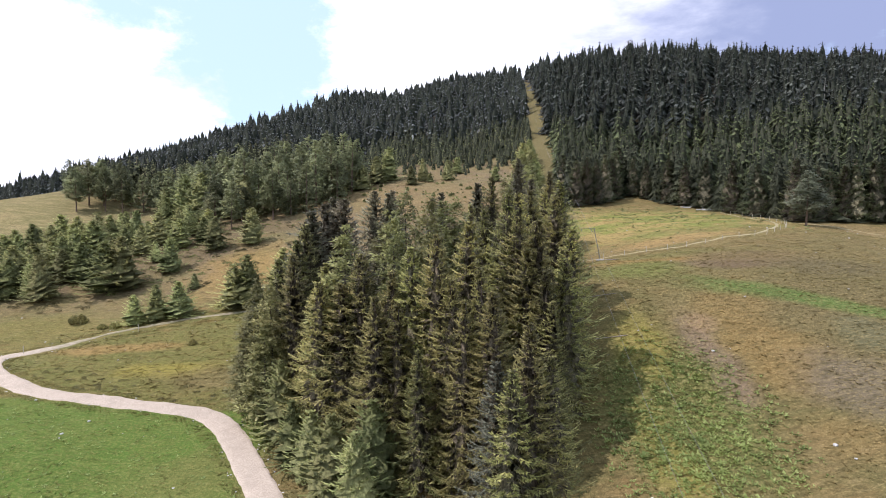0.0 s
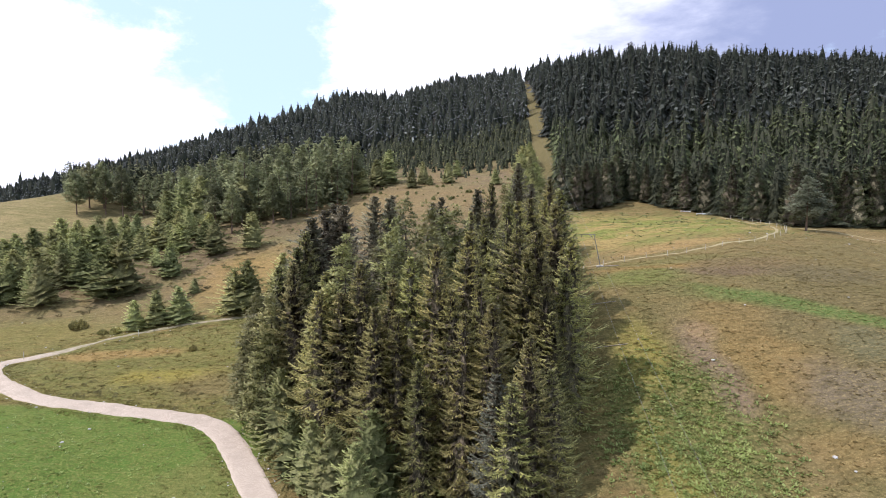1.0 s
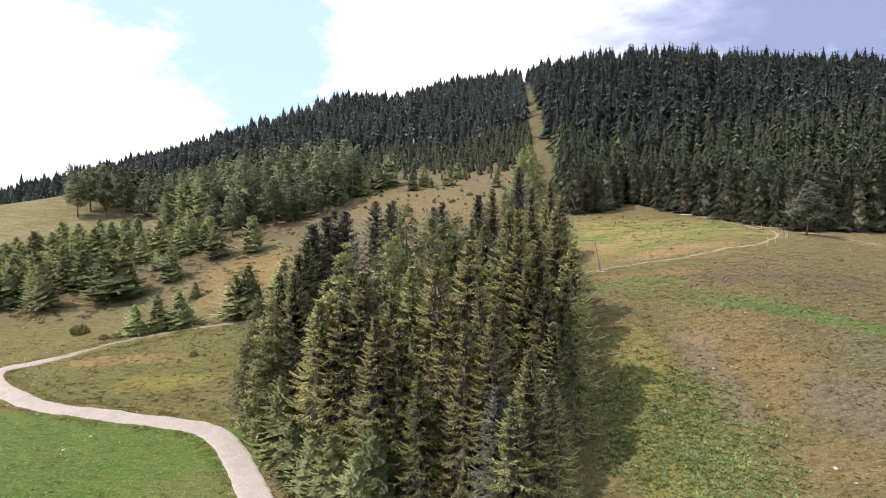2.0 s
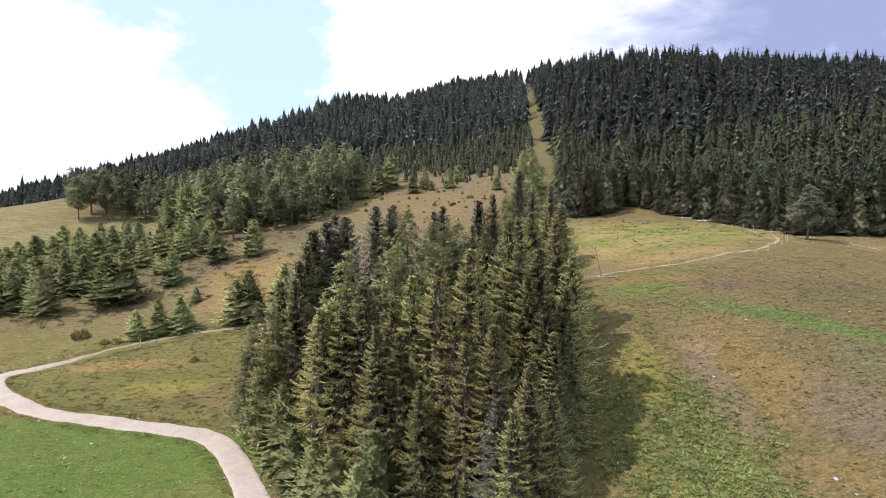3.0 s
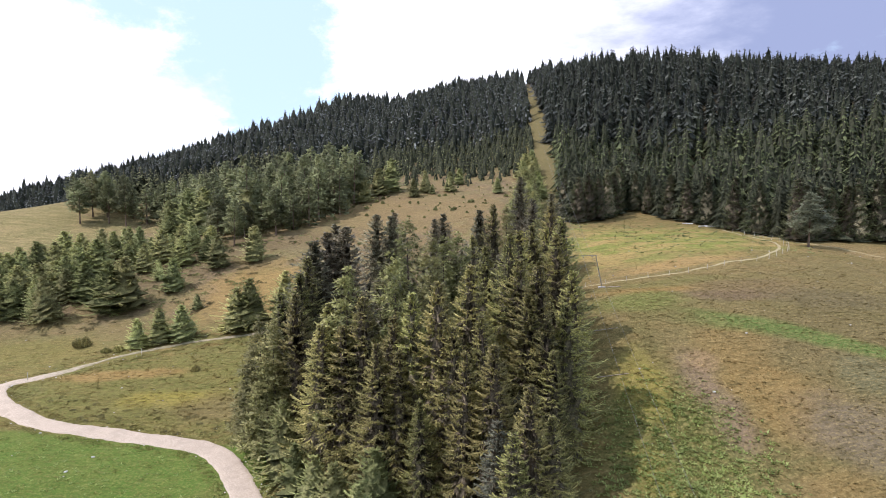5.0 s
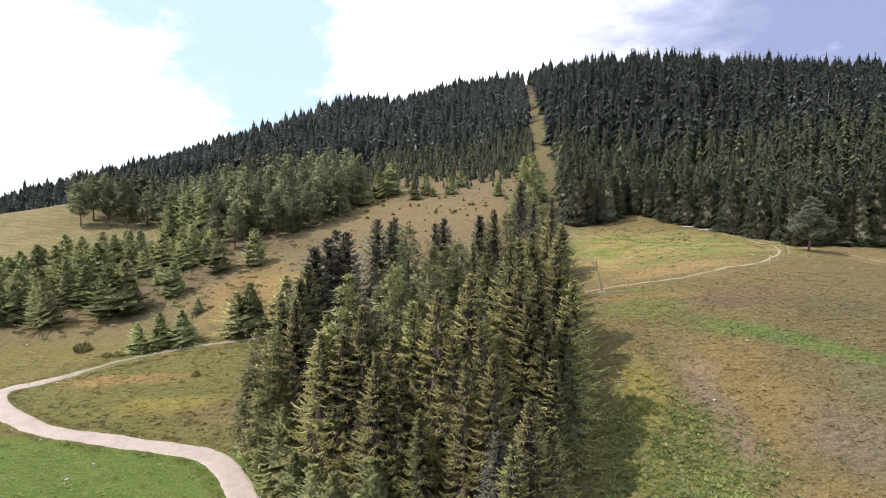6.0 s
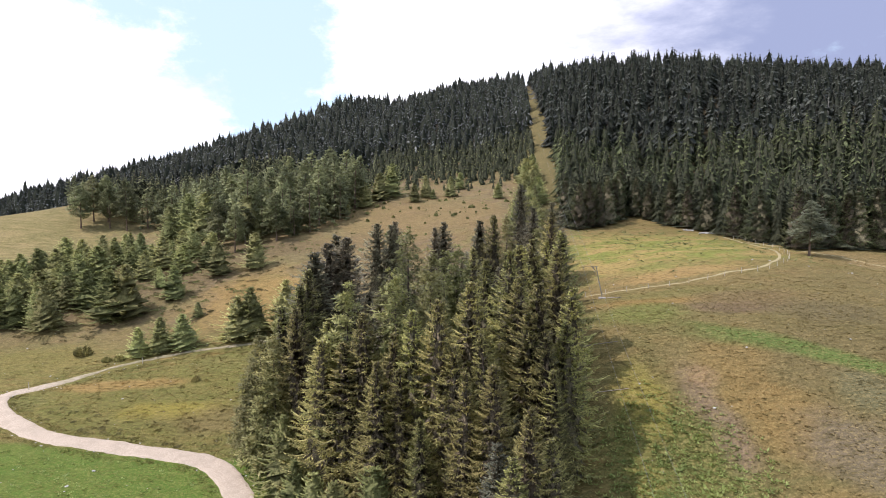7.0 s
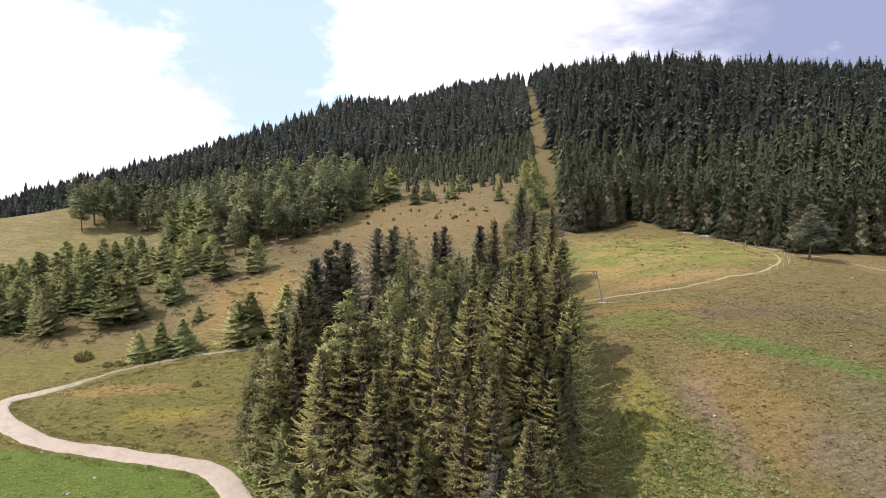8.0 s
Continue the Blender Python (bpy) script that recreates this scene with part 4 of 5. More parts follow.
forest("young_growth", "young conifers growing back below the ridge", 6, "sapling", 4, YOUNG_DARK, BARK, (-40, 60, 232, 340), 4.4, lambda x, y: 4.4 + 0.06 * (y - 235),
       lambda x, y, rng: (x < lift_line(y) - 5.0) & (y > 240 + 0.25 * np.abs(x - 8)) & (rng.random(len(x)) < np.clip((y - 232) / 50, 0.15, 0.95)))
forest("ridge_forest", "dark conifer forest covering the ridge", 7, "speck", 4, RIDGE_HAZE, BARK, (-330, 110, 315, 560), 7.8, lambda x, y: 17.2 + 0 * x,
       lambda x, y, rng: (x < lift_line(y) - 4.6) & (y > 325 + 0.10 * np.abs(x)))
forest("ridge_crest_forest", "dark conifer forest along the crest", 8, "speck", 4, RIDGE_HAZE, BARK, (-400, 330, 440, 780), 11.4, lambda x, y: 18.0 + 5.0 * np.exp(-((x + 104) / 28) ** 2),
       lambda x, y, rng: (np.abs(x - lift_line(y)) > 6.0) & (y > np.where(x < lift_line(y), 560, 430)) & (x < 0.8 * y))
forest("far_west_forest", "distant conifer forest beyond the hillock", 9, "speck", 3, RIDGE_HAZE, BARK, (-470, -190, 330, 480), 9.0, lambda x, y: 13.0 + 0 * x,
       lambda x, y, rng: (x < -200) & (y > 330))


# ---- the ski lift: mast, cables, base, water bars ----
STEEL = plain("weathered_steel", (0.17, 0.155, 0.125), (0.27, 0.25, 0.20), 5.0, 0.7, 0.0)
CABLE = plain("galvanised_cable", (0.20, 0.19, 0.18), (0.32, 0.30, 0.28), 5.0, 0.55, 0.6)
WOOD = plain("grey_timber", (0.22, 0.18, 0.14), (0.38, 0.32, 0.26), 6.0, 0.85)
STONE = plain("pale_limestone", (0.36, 0.34, 0.31), (0.58, 0.55, 0.51), 3.0, 0.9)
CONCRETE = plain("concrete", (0.27, 0.25, 0.22), (0.42, 0.39, 0.34), 3.0, 0.9)
SNAG = plain("grey_standing_deadwood", (0.17, 0.155, 0.14), (0.28, 0.26, 0.235), 4.0, 0.9)
DEADWOOD = plain("bleached_deadwood", (0.40, 0.37, 0.34), (0.62, 0.59, 0.55), 4.0, 0.9)


def rod(bm, a, b, r0, r1=None, sides=8):
    """A tapered round bar from a to b."""
    a, b = Vector(a), Vector(b)
    q = (b - a).to_track_quat("Z", "Y").to_matrix().to_4x4()
    bmesh.ops.create_cone(bm, cap_ends=True, segments=sides, radius1=r0, radius2=r0 if r1 is None else r1, depth=(b - a).length, matrix=Matrix.Translation((a + b) / 2) @ q)
    return bm


def block(bm, size, m):
    made = bmesh.ops.create_cube(bm, size=1.0, matrix=m @ Matrix.Diagonal((*size, 1)))
    edges = list({e for v in made["verts"] for e in v.link_edges})
    bmesh.ops.bevel(bm, geom=edges, offset=min(size) * 0.12, segments=1, affect="EDGES")
    return bm


def build_mast():
    foot = Vector((28.0, 100.6, at(28.0, 100.6)))
    mast = tagged(new("lift_mast"), "slender grey steel lift mast leaning over its concrete foot", "lift mast")
    mast.location = foot
    top = Vector((-1.2, 0, 5.8))
    part("pole", rod(bmesh.new(), (0, 0, 0.1), top, 0.085, 0.07), STEEL, mast)
    part("cross_arm", rod(bmesh.new(), top + Vector((0.25, 0, 0)), top + Vector((-2.6, 0, 0.05)), 0.05), STEEL, mast)
    part("brace", rod(bmesh.new(), top + Vector((0.12, 0, -0.9)), top + Vector((-0.9, 0, 0)), 0.035, sides=6), STEEL, mast)
    part("foot", block(bmesh.new(), (1.2, 0.8, 0.4), Matrix.Translation((0, 0, 0.08))), CONCRETE, mast, "pale concrete foot block")
    for dx in (-0.5, -2.2):
        p = top + Vector((dx, 0, -0.05))
        wheel = part("sheave", rod(bmesh.new(), p + Vector((-0.04, 0, -0.2)), p + Vector((0.04, 0, -0.2)), 0.16, sides=12), STEEL, mast)
        part("hanger", rod(bmesh.new(), p, p + Vector((0, 0, -0.2)), 0.025, sides=6), STEEL, wheel)
    return foot + top


def build_cable(start, end, sag):
    curve = bpy.data.curves.new("lift_cable", "CURVE")
    curve.dimensions, curve.bevel_depth, curve.bevel_resolution = "3D", 0.014, 1
    sp = curve.splines.new("POLY")
    sp.points.add(23)
    for k in range(24):
        t = k / 23
        p = Vector(start).lerp(Vector(end), t) - Vector((0, 0, sag * 4 * t * (1 - t)))
        sp.points[k].co = (*p, 1)
    curve.materials.append(CABLE)
    tagged(new("lift_cable", curve), "thin pale steel lift cable hanging over the slope", "cable", "lift cables")


MAST_TOP = build_mast()
A0, B0 = MAST_TOP + Vector((-2.2, 0, -0.45)), MAST_TOP + Vector((-0.5, 0, -0.45))
build_cable(A0, (17.3, 36.0, -22.6), 0.5)
build_cable(B0, (20.5, 36.0, -22.6), 0.5)
build_cable(A0, (lift_line(400.0) - 1.5, 400, at(float(lift_line(400.0)), 400) + 5), 3.0)
build_cable(B0, (lift_line(400.0) + 1.0, 400, at(float(lift_line(400.0)), 400) + 5), 3.0)


def build_lower_mast():
    """The next mast down the slope, where the cables end."""
    x, y = 18.9, 36.0
    z = at(x, y)
    mast = tagged(new("lift_mast"), "grey steel lift mast low on the slope", "lift mast")
    mast.location = (x, y, z)
    t = max(-22.15 - z, 2.0)
    part("pole", rod(bmesh.new(), (0, 0, -0.3), (0, 0, t), 0.115, 0.09), STEEL, mast)
    part("cross_arm", rod(bmesh.new(), (-1.8, 0, t - 0.25), (1.8, 0, t - 0.25), 0.07), STEEL, mast)


build_lower_mast()

for x0, x1, y in ((19.2, 23.2, 70.6), (18.4, 24.2, 78.9)):
    bar = tagged(new("water_bar"), "weathered log laid across the lift track", "log", "water bars")
    bar.location = (x0, y, at(x0, y))
    part("log", rod(bmesh.new(), (0, 0, 0.04), (x1 - x0, -0.25, at(x1, y - 0.25) - at(x0, y) + 0.05), 0.06, 0.05), WOOD, bar)

# planks and stones at the mast's foot
for k, (dx, dy, a) in enumerate(((1.3, -0.5, 12), (2.0, -0.2, -20), (2.7, -0.6, 35))):
    x, y = 28.0 + dx, 100.6 + dy
    board = tagged(new("plank"), "dark loose plank lying beside the mast foot", "plank", "planks by the mast")
    board.matrix_basis = pose(x, y, at(x, y) + 0.10, 0, 0, a)
    part("board", block(bmesh.new(), (1.2, 0.22, 0.12), Matrix()), WOOD, board)


# ---- pasture fence ----
FENCE = ((27.0, 108.7), (36.0, 104.8), (43.3, 104.9), (50.7, 106.2), (61.4, 109.4), (68.7, 115.4), (73.9, 121.9), (78.2, 131.2), (79.6, 138.6), (79.0, 149.0), (76.4, 155.5))


def build_fence():
    line = smooth_line(FENCE, 0.3)
    fence = tagged(new("pasture_fence"), "low fence of pale wooden posts with thin wire", "fence")
    rng = random.Random(5)
    run, last = 0.0, line[0]
    shared, tops = None, []
    for q in line:
        run += float(np.linalg.norm(q - last))
        last = q
        if tops and run < 3.6:
            continue
        run = 0.0
        if shared is None:
            bm = rod(bmesh.new(), (0, 0, -0.3), (0, 0, 1.0), 0.055, 0.045)
            shared = bpy.data.meshes.new("post")
            bm.to_mesh(shared)
            bm.free()
            shared.materials.append(POST)
        ob = new("post", shared)
        ob.parent = fence
        ob.matrix_basis = pose(float(q[0]), float(q[1]), at(*q), rng.gauss(0, 3.5), rng.gauss(0, 3.5), rng.random() * 360)
        tops.append(Vector((float(q[0]), float(q[1]), at(*q))))
    for h in (0.5, 1.0):
        bm = bmesh.new()
        for a, b in zip(tops, tops[1:]):
            rod(bm, a + Vector((0, 0, h)), b + Vector((0, 0, h)), 0.008, sides=3)
        part("wire", bm, STEEL, fence)


POST = plain("pale_post_wood", (0.42, 0.37, 0.29), (0.60, 0.54, 0.45), 5.0, 0.85)
build_fence()


def ribbon(name, label, pts, half, material, lift=0.05):
    line = smooth_line(pts, 0.8)
    d = np.gradient(line, axis=0)
    d /= np.linalg.norm(d, axis=1)[:, None]
    nrm = np.stack([-d[:, 1], d[:, 0]], 1)
    across = np.linspace(-1, 1, 5)
    rows = np.array([(*(line[k] + nrm[k] * a * half * (1 + 0.2 * math.sin(k * 0.9))), lift - (0.18 if abs(a) > 0.9 else 0)) for k in range(len(line)) for a in across])
    rows[:, 2] += lie(rows[:, 0], rows[:, 1])
    return tagged(mesh_object(name, rows, grid_faces(5, len(line)), material, smooth=True), label, "path", kind="structure")


EARTH = plain("trodden_earth", (0.27, 0.22, 0.11), (0.38, 0.31, 0.17), 1.5, 0.95)
ribbon("path", "narrow trodden path of pale earth", ((76.5, 156.5), (77.6, 149.5), (77.9, 139), (76.4, 131.5), (72.4, 123.0), (67.4, 116.6), (60.6, 110.9), (50.4, 107.7), (43.3, 106.2), (36, 106.0), (27, 110)), 0.50, EARTH)
ribbon("path_upper", "narrow trodden path of pale earth", ((79, 149), (84, 139), (92, 126), (100, 112), (108, 96)), 0.45, EARTH)


# ---- single trees and dead trunks at the forest edge ----
edge_pine = Stand("pine", (81,), PALE_PINE, BARK_PALE, "pale grey-green pine standing before the dark forest", "pine", "")
edge_pine.plant(81.8, 127.8, 12.6, 1.3)
edge_spruce = Stand("edge", (91, 92, 93, 94), SPRUCE_EAST, BARK, "dark green spruce at the edge of the forest", "spruce", "trees at the forest edge")
_edge = random.Random(12)
_run = 0.0
for k in range(120):
    x = 37 + _run
    if x > 128:
        break
    y = float(np.interp(x, *EAST_EDGE)) + _edge.uniform(0.5, 2.5)
    edge_spruce.plant(x, y, _edge.uniform(12.5, 16.0), _edge.uniform(0.95, 1.2))
    _run += _edge.uniform(2.4, 4.2)


def dead_trunk(x, y, h):
    ob = tagged(new("dead_tree"), "bleached bare dead trunk among the conifers", "dead tree", "dead trunks")
    ob.location = (x, y, at(x, y))
    rng = random.Random(int(x * 10))
    part("trunk", rod(bmesh.new(), (0, 0, -0.5), (0.2, 0, h), 0.24, 0.06), SNAG, ob)
    for _ in range(7):
        z, a, ln = rng.uniform(0.35, 0.95) * h, rng.random() * 6.28, rng.uniform(0.8, 2.0)
        part("branch", rod(bmesh.new(), (0, 0, z), (ln * math.cos(a), ln * math.sin(a), z + 0.4), 0.07, 0.02, 5), SNAG, ob)


for x, y, h in ((152.0, 230.0, 19), (-84.0, 615.0, 22), (-113.0, 600.0, 18), (70.0, 186.0, 12)):
    dead_trunk(x, y, h)


# ---- shrubs, stones and grass ----
def shrub_arrays(rng, n, r, h):
    base, tip = [], []
    for _ in range(n):
        a, q = rng.uniform(0, 6.283), r * math.sqrt(rng.random())
        p = np.array((q * math.cos(a), q * math.sin(a), h * (1 - (q / r) ** 2) * rng.uniform(0.15, 0.8)))
        base.append(p)
        tip.append(p + np.array((math.cos(a) * 0.5, math.sin(a) * 0.5, 0.9)) * rng.uniform(0.25, 0.5) * h)
    base, tip = np.array(base), np.array(tip)
    d = tip - base
    e = np.cross(d, (0.3, 0.5, 0.8))
    e /= np.linalg.norm(e, axis=1, keepdims=True)
    g = np.cross(d, e)
    g /= np.linalg.norm(g, axis=1, keepdims=True)
    w = 0.17 * h
    v = np.stack([base + e * w, base - e * w * 0.6 + g * w, base - e * w * 0.6 - g * w, tip], 1).reshape(-1, 3)
    o = np.arange(n)[:, None] * 4
    return v, np.concatenate([o + np.array((0, 1, 3)), o + np.array((1, 2, 3))], 0)


def bush(x, y, r, h, label="dark rounded juniper bush on the dry pasture"):
    ob = tagged(new("bush"), label, "bush", "bushes on the pasture")
    ob.location = (x, y, at(x, y))
    v, f = shrub_arrays(np.random.default_rng(int(abs(x) * 10)), 170, r, h)
    mesh_object("foliage", v, f, SPRUCE, ob)
    part("stem", rod(bmesh.new(), (0, 0, -0.1), (0, 0, h * 0.6), 0.08, 0.03, 5), BARK, ob)


for x, y, r, h in ((-76.2, 117.2, 1.6, 1.8), (-68.8, 113.2, 0.9, 1.0), (-66.6, 113.8, 0.9, 1.3), (-45.6, 101.9, 0.55, 1.1), (-47.5, 119.5, 0.9, 1.2), (-30.5, 87, 1.2, 1.6), (-28.5, 90, 1.0, 1.3)):
    bush(x, y, r, h)


def scatter(name, label, category, seed, count, region, keep, shapes, size, material):
    """Small plants or stones over the land, all in one mesh."""
    rng = np.random.default_rng(seed)
    x, y = rng.uniform(region[0], region[1], count), rng.uniform(region[2], region[3], count)
    ok = keep(x, y, rng)
    x, y = x[ok], y[ok]
    z = lie(x, y)
    pick, turn = rng.integers(0, len(shapes), len(x)), rng.uniform(0, 6.283, len(x))
    k = size(x, y, rng)
    V, F, n = [], [], 0
    for j, (v, f) in enumerate(shapes):
        i = np.nonzero(pick == j)[0]
        if not len(i):
            continue
        c, s, g = np.cos(turn[i])[:, None], np.sin(turn[i])[:, None], k[i][:, None]
        P = np.stack([(v[:, 0] * c - v[:, 1] * s) * g + x[i][:, None], (v[:, 0] * s + v[:, 1] * c) * g + y[i][:, None], v[:, 2] * g + z[i][:, None]], -1)
        V.append(P.reshape(-1, 3))
        F.append((f[None] + (np.arange(len(i)) * len(v))[:, None, None] + n).reshape(-1, f.shape[1]))
        n += len(i) * len(v)
    return tagged(mesh_object(name, np.concatenate(V), np.concatenate(F), material), label, category, kind="stuff")


ROAD_LINE = smooth_line(ROAD, 1.5)


def off_road(x, y):
    d = np.full(len(x), 1e9)
    for q in ROAD_LINE:
        d = np.minimum(d, np.hypot(x - q[0], y - q[1]))
    return d > 2.3


def in_view(x, y):
    return (np.abs(x) < 0.82 * y + 4)


def open_land(x, y, rng):
    grove = (x > -27) & (x < 12) & (y < 128)
    return in_view(x, y) & ~grove & (y < np.interp(x, *EAST_EDGE) + 3) & off_road(x, y)


def tuft_arrays(rng, blades, spread, tall):
    v, f = [], []
    for b in range(blades):
        a, q = rng.uniform(0, 6.283), spread * math.sqrt(rng.random())
        p = np.array((q * math.cos(a), q * math.sin(a), -0.03))
        w, t = rng.uniform(0.07, 0.14), rng.uniform(0.5, 1.0) * tall
        o = np.array((math.cos(a + 0.6), math.sin(a + 0.6), 0)) * rng.uniform(0.1, 0.35)
        s = np.array((-math.sin(a), math.cos(a), 0)) * w
        r = np.array((math.cos(a), math.sin(a), 0)) * w
        k = len(v)
        v += [p + s, p - s * 0.6 + r, p - s * 0.6 - r, p + o + np.array((0, 0, t))]
        f += [(k, k + 1, k + 3), (k + 2, k, k + 3)]
    return np.array(v), np.array(f)


_r = np.random.default_rng(77)
GRASS_SHAPES = [tuft_arrays(_r, 5, 0.34, 0.11) for _ in range(5)]
WEED_SHAPES = [tuft_arrays(_r, 6, 0.30, 0.13) for _ in range(5)]


def leaf_clump(rng, leaves, reach):
    """A low rosette of broad leaves."""
    a = rng.uniform(0, 6.283, leaves)
    out = np.stack([np.cos(a), np.sin(a), 0 * a], 1)
    ln = reach * rng.uniform(0.6, 1.2, (leaves, 1))
    base = out * ln * 0.15 + rng.normal(size=(leaves, 3)) * np.array((0.12, 0.12, 0))
    tip = base + out * ln + np.array((0, 0, 1.0)) * ln * rng.uniform(0.15, 0.9, (leaves, 1))
    return kites(base, tip, np.full(leaves, reach * 0.30), 0.3, np.array((1.0, 0.3, 0)))


DOCK_SHAPES = [leaf_clump(_r, 8, 0.34) for _ in range(6)]
TUSSOCKS = [tuft_arrays(_r, 8, 0.26, 0.15) for _ in range(5)]
scatter("grass", "tussocks of dry and green pasture grass", "grass", 21, 32000, (-95, 95, 44, 118), open_land, GRASS_SHAPES, lambda x, y, r: r.uniform(0.35, 0.9, len(x)), TUFTS)
scatter("upper_grass", "coarse dry grass of the upper pasture", "grass", 22, 13000, (-150, 100, 118, 240), open_land, GRASS_SHAPES, lambda x, y, r: r.uniform(0.6, 1.4, len(x)), TUFTS)
WEEDS = foliage("dock_leaves", (0.150, 0.190, 0.055), (0.265, 0.305, 0.090), (0.430, 0.450, 0.165), 0.2, 0.45)
scatter("weeds", "leafy green weeds on the lower slope", "weeds", 23, 8200, (14, 44, 44, 76),
        lambda x, y, r: in_view(x, y) & (r.random(len(x)) < np.clip(1.25 - np.hypot((x - 24.5) / 8.5, (y - 56) / 13), 0, 1)), DOCK_SHAPES, lambda x, y, r: r.uniform(0.5, 1.25, len(x)), WEEDS)
scatter("slope_tussocks", "rough tussocks on the open slope", "grass", 28, 6000, (18, 70, 44, 104), open_land, TUSSOCKS, lambda x, y, r: 0.30 + 0.6 * r.random(len(x)) ** 2, TUFTS)

scatter("meadow_weeds", "dark leafy clumps dotting the top meadow", "weeds", 29, 420, (36, 80, 112, 168),
        lambda x, y, r: (y < np.interp(x, *EAST_EDGE) - 2) & (r.random(len(x)) < np.clip((y - 105) / 45, 0, 1)), DOCK_SHAPES, lambda x, y, r: r.uniform(0.7, 1.7, len(x)), PINE)

scatter("bank_tussocks", "rough tussocks between the arms of the track", "grass", 30, 2600, (-76, -26, 80, 114), open_land, TUSSOCKS, lambda x, y, r: 0.5 + 0.9 * r.random(len(x)) ** 2, TUFTS)
scatter("paddock_clumps", "dark green leafy clumps in the mown paddock", "weeds", 31, 700, (-76, -20, 50, 80),
        lambda x, y, r: in_view(x, y) & (y + 0.1 * x < 71) & off_road(x, y), DOCK_SHAPES, lambda x, y, r: 0.4 + 0.6 * r.random(len(x)) ** 2, WEEDS)

HEATH = foliage("heath_scrub", (0.190, 0.172, 0.084), (0.260, 0.225, 0.110), (0.350, 0.300, 0.155), 0.2, 0.5)
SCRUB = [shrub_arrays(np.random.default_rng(k), 40, 0.75, 0.5) for k in range(4)]
scatter("heath_scrub", "low dark heath scrub between the hillside trees", "scrub", 24, 2000, (-130, -25, 122, 200),
        lambda x, y, r: in_view(x, y) & (r.random(len(x)) < 0.55 * np.clip(1.3 - np.hypot((x + 78) / 42, (y - 150) / 26), 0, 1)), SCRUB, lambda x, y, r: r.uniform(0.5, 1.4, len(x)), HEATH)
DWARF = [shrub_arrays(np.random.default_rng(90 + k), 60, 0.6, 1.1) for k in range(4)]
scatter("meadow_scrub", "scattered dark dwarf shrubs on the upper meadow", "scrub", 25, 150, (-45, 32, 160, 245), lambda x, y, r: in_view(x, y), DWARF, lambda x, y, r: 0.35 + 0.9 * r.random(len(x)) ** 3, PINE)

scatter("juniper_scrub", "low dark juniper scrub round the hillside trees", "scrub", 27, 520, (-112, -36, 126, 182),
        lambda x, y, r: in_view(x, y) & (r.random(len(x)) < np.clip(1.25 - np.minimum(np.hypot((x + 78) / 26, (y - 148) / 16), np.hypot((x + 66) / 30, (y - 170) / 9)), 0, 1)), SCRUB, lambda x, y, r: 0.5 + 1.3 * r.random(len(x)) ** 2, PINE)


def stone_arrays(rng):
    bm = bmesh.new()
    bmesh.ops.create_icosphere(bm, subdivisions=1, radius=0.5)
    v = np.array([q.co for q in bm.verts]) * (1 + rng.normal(size=(len(bm.verts), 1)) * 0.14) * np.array((1.2, 0.9, 0.6)) + np.array((0, 0, 0.12))
    f = np.array([[q.index for q in p.verts] for p in bm.faces])
    bm.free()
    return v, f


STONES = [stone_arrays(np.random.default_rng(k)) for k in range(5)]
scatter("stones", "small pale stones strewn over the pasture", "stones", 26, 420, (-95, 95, 45, 135), open_land, STONES, lambda x, y, r: 0.12 + 0.36 * r.random(len(x)) ** 5, STONE)


# ---- small things ----
def marker_post(x, y, h):
    ob = tagged(new("marker_post"), "weathered wooden marker post beside the track", "post", "marker posts")
    ob.location = (x, y, at(x, y))
    part("shaft", rod(bmesh.new(), (0, 0, -0.3), (0.03, 0.02, h), 0.07, 0.06), POST, ob)
    part("cap", rod(bmesh.new(), (0.03, 0.02, h), (0.03, 0.02, h + 0.10), 0.06, 0.015), WOOD, ob)


marker_post(-75.9, 101.0, 1.5)
marker_post(-60.6, 111.4, 1.2)


def build_cross():
    x, y = 80.2, 159.8
    ob = tagged(new("wooden_cross"), "grey wooden post with a crossbar before the forest", "post")
    ob.location = (x, y, at(x, y))
    part("upright", block(bmesh.new(), (0.16, 0.16, 3.2), Matrix.Translation((0, 0, 1.4))), WOOD, ob)
    part("crossbar", block(bmesh.new(), (2.1, 0.12, 0.14), Matrix.Translation((0, -0.14, 2.35))), WOOD, ob)


build_cross()
for k, (x, y, ln, a) in enumerate(((74.2, 163.2, 3.6, 18), (75.6, 162.5, 2.6, -8), (71.2, 167.0, 3.0, 160))):
    log = tagged(new("felled_log"), "bleached felled log lying at the forest edge", "log", "logs at the forest edge")
    log.matrix_basis = pose(x, y, at(x, y) + 0.16, 0, 0, a)
    part("stem", rod(bmesh.new(), (-ln / 2, 0, 0), (ln / 2, 0, 0.12), 0.20, 0.13), DEADWOOD, log)
    part("branch_stub", rod(bmesh.new(), (0.3, 0, 0.1), (0.5, 0.2, 0.7), 0.05, 0.03, 6), DEADWOOD, log)


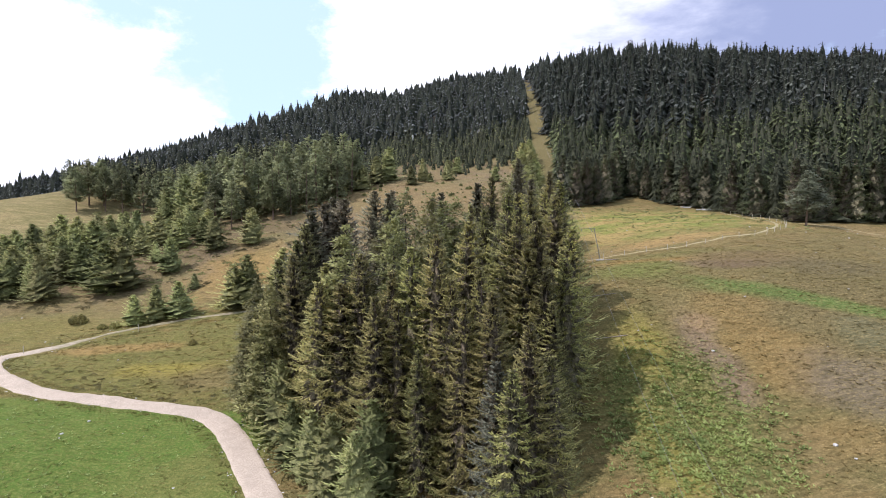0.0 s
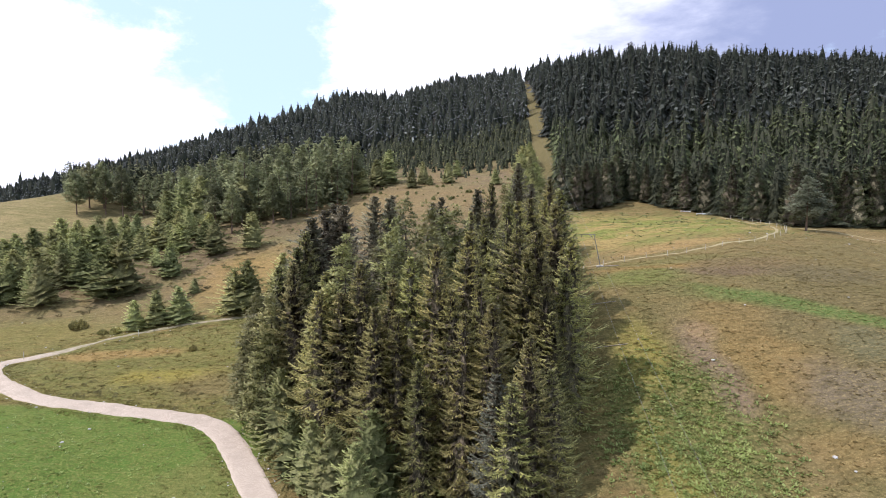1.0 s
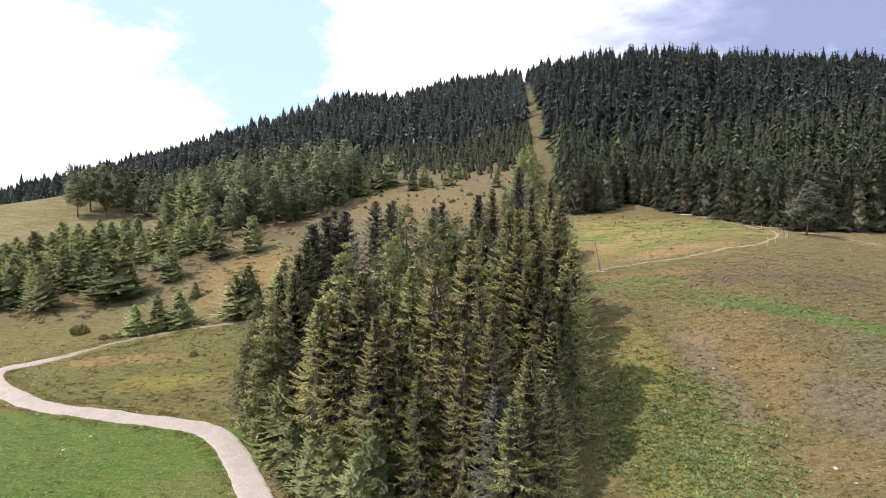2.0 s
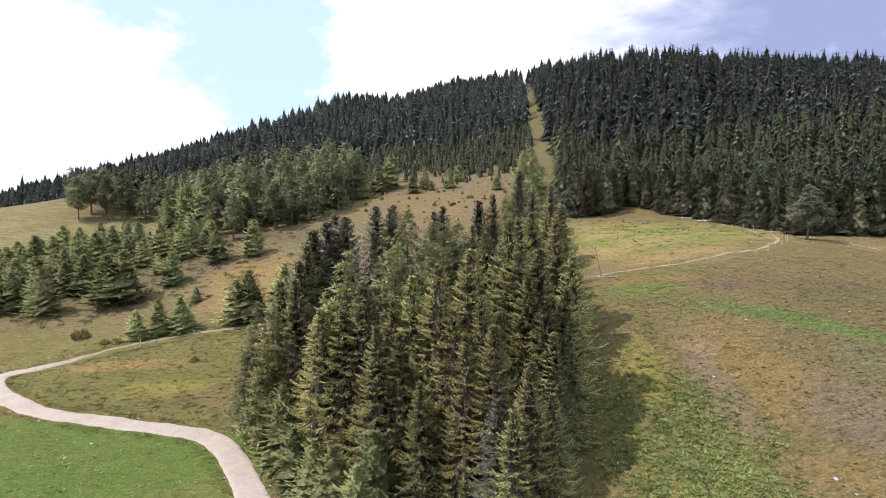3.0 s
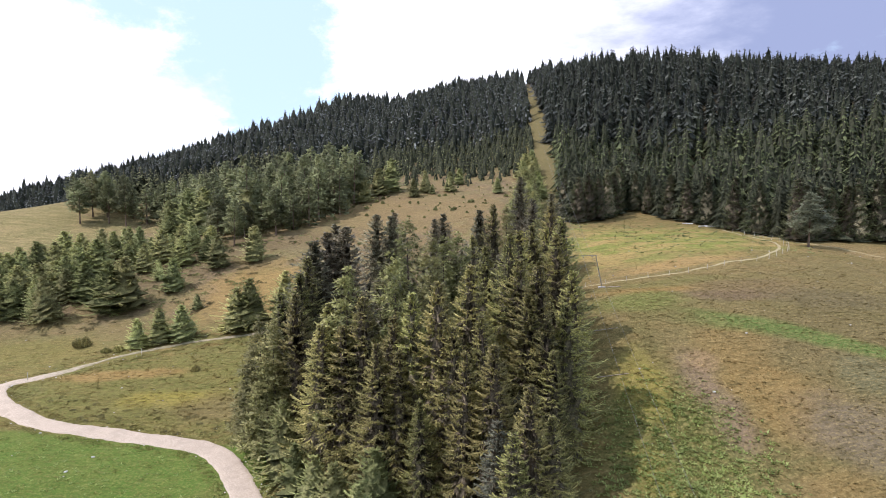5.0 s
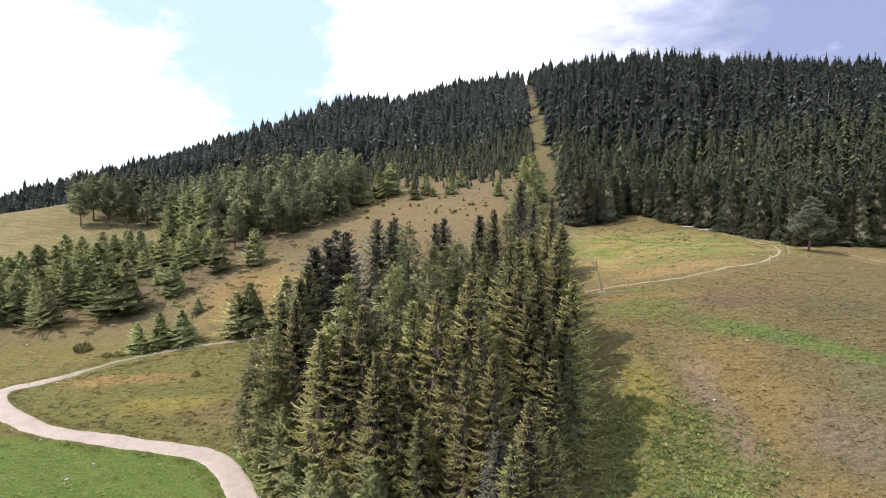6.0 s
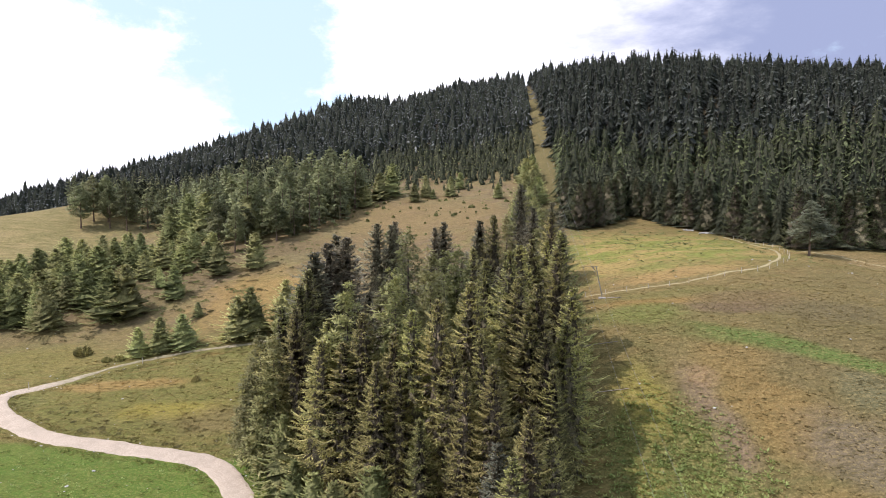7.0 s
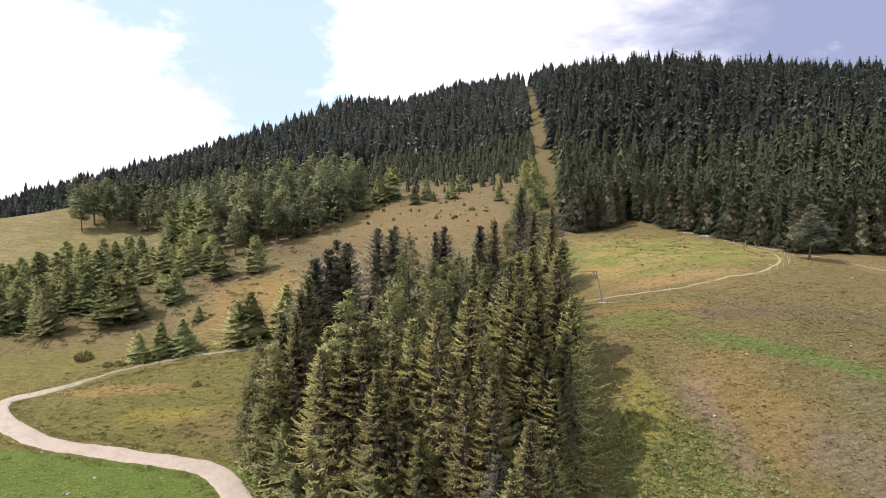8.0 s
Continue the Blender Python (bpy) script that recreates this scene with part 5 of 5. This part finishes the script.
def build_hut():
    """The top station in the gap of the ridge."""
    x, y = 100.0, 738.0
    ob = tagged(new("lift_station"), "small dark timber lift station on the ridge", "hut")
    ob.location = (x, y, at(x, y))
    dark = plain("dark_boards", (0.07, 0.055, 0.045), (0.12, 0.095, 0.075), 2.0, 0.85)
    part("wall", block(bmesh.new(), (6.0, 5.0, 4.6), Matrix.Translation((0, 0, 2.0))), dark, ob)
    roof = bmesh.new()
    v = [roof.verts.new(p) for p in ((-3.6, -3.1, 4.2), (3.6, -3.1, 4.2), (3.6, 3.1, 4.2), (-3.6, 3.1, 4.2), (-3.6, 0, 6.4), (3.6, 0, 6.4))]
    for f in ((0, 1, 5, 4), (2, 3, 4, 5), (0, 4, 3), (1, 2, 5), (3, 2, 1, 0)):
        roof.faces.new([v[i] for i in f])
    part("roof", roof, dark, ob)


build_hut()


def along_track(name, label, category, seed, count, lo, hi, near, far, sides, shapes, size, material):
    """Strew small things along stretches of the track's verge."""
    rng = np.random.default_rng(seed)
    pts = smooth_line(ROAD, 0.5)
    d = np.gradient(pts, axis=0)
    d /= np.linalg.norm(d, axis=1)[:, None]
    nrm = np.stack([-d[:, 1], d[:, 0]], 1)
    i = rng.integers(int(lo * len(pts)), int(hi * len(pts)), count)
    p = pts[i] + nrm[i] * (rng.choice(sides, count) * rng.uniform(near, far, count))[:, None]
    scale, turn, pick = size(rng, count), rng.uniform(0, 6.283, count), rng.integers(0, len(shapes), count)
    z = lie(p[:, 0], p[:, 1])
    V, F, n = [], [], 0
    for k in range(count):
        v, f = shapes[pick[k]]
        c, s = math.cos(turn[k]), math.sin(turn[k])
        V.append(np.stack([(v[:, 0] * c - v[:, 1] * s) * scale[k] + p[k, 0], (v[:, 0] * s + v[:, 1] * c) * scale[k] + p[k, 1], v[:, 2] * scale[k] + z[k]], -1))
        F.append(f + n)
        n += len(v)
    tagged(mesh_object(name, np.concatenate(V), np.concatenate(F), material), label, category, kind="stuff")


along_track("verge_stones", "pale stones lining the edge of the gravel track", "stones", 41, 170, 0.0, 0.75, 1.7, 2.3, (-1, 1), STONES, lambda r, n: 0.08 + 0.22 * r.random(n) ** 3, STONE)
along_track("verge_scrub", "rough brown and green growth on the track's bank", "scrub", 42, 70, 0.05, 0.45, 2.3, 9.0, (-1,), SCRUB, lambda r, n: r.uniform(0.3, 0.8, n), HEATH)
along_track("verge_grass", "tall rough grass along the gravel track", "grass", 43, 2600, 0.0, 1.0, 1.75, 3.2, (-1, 1), WEED_SHAPES, lambda r, n: r.uniform(0.5, 1.2, n), TUFTS)
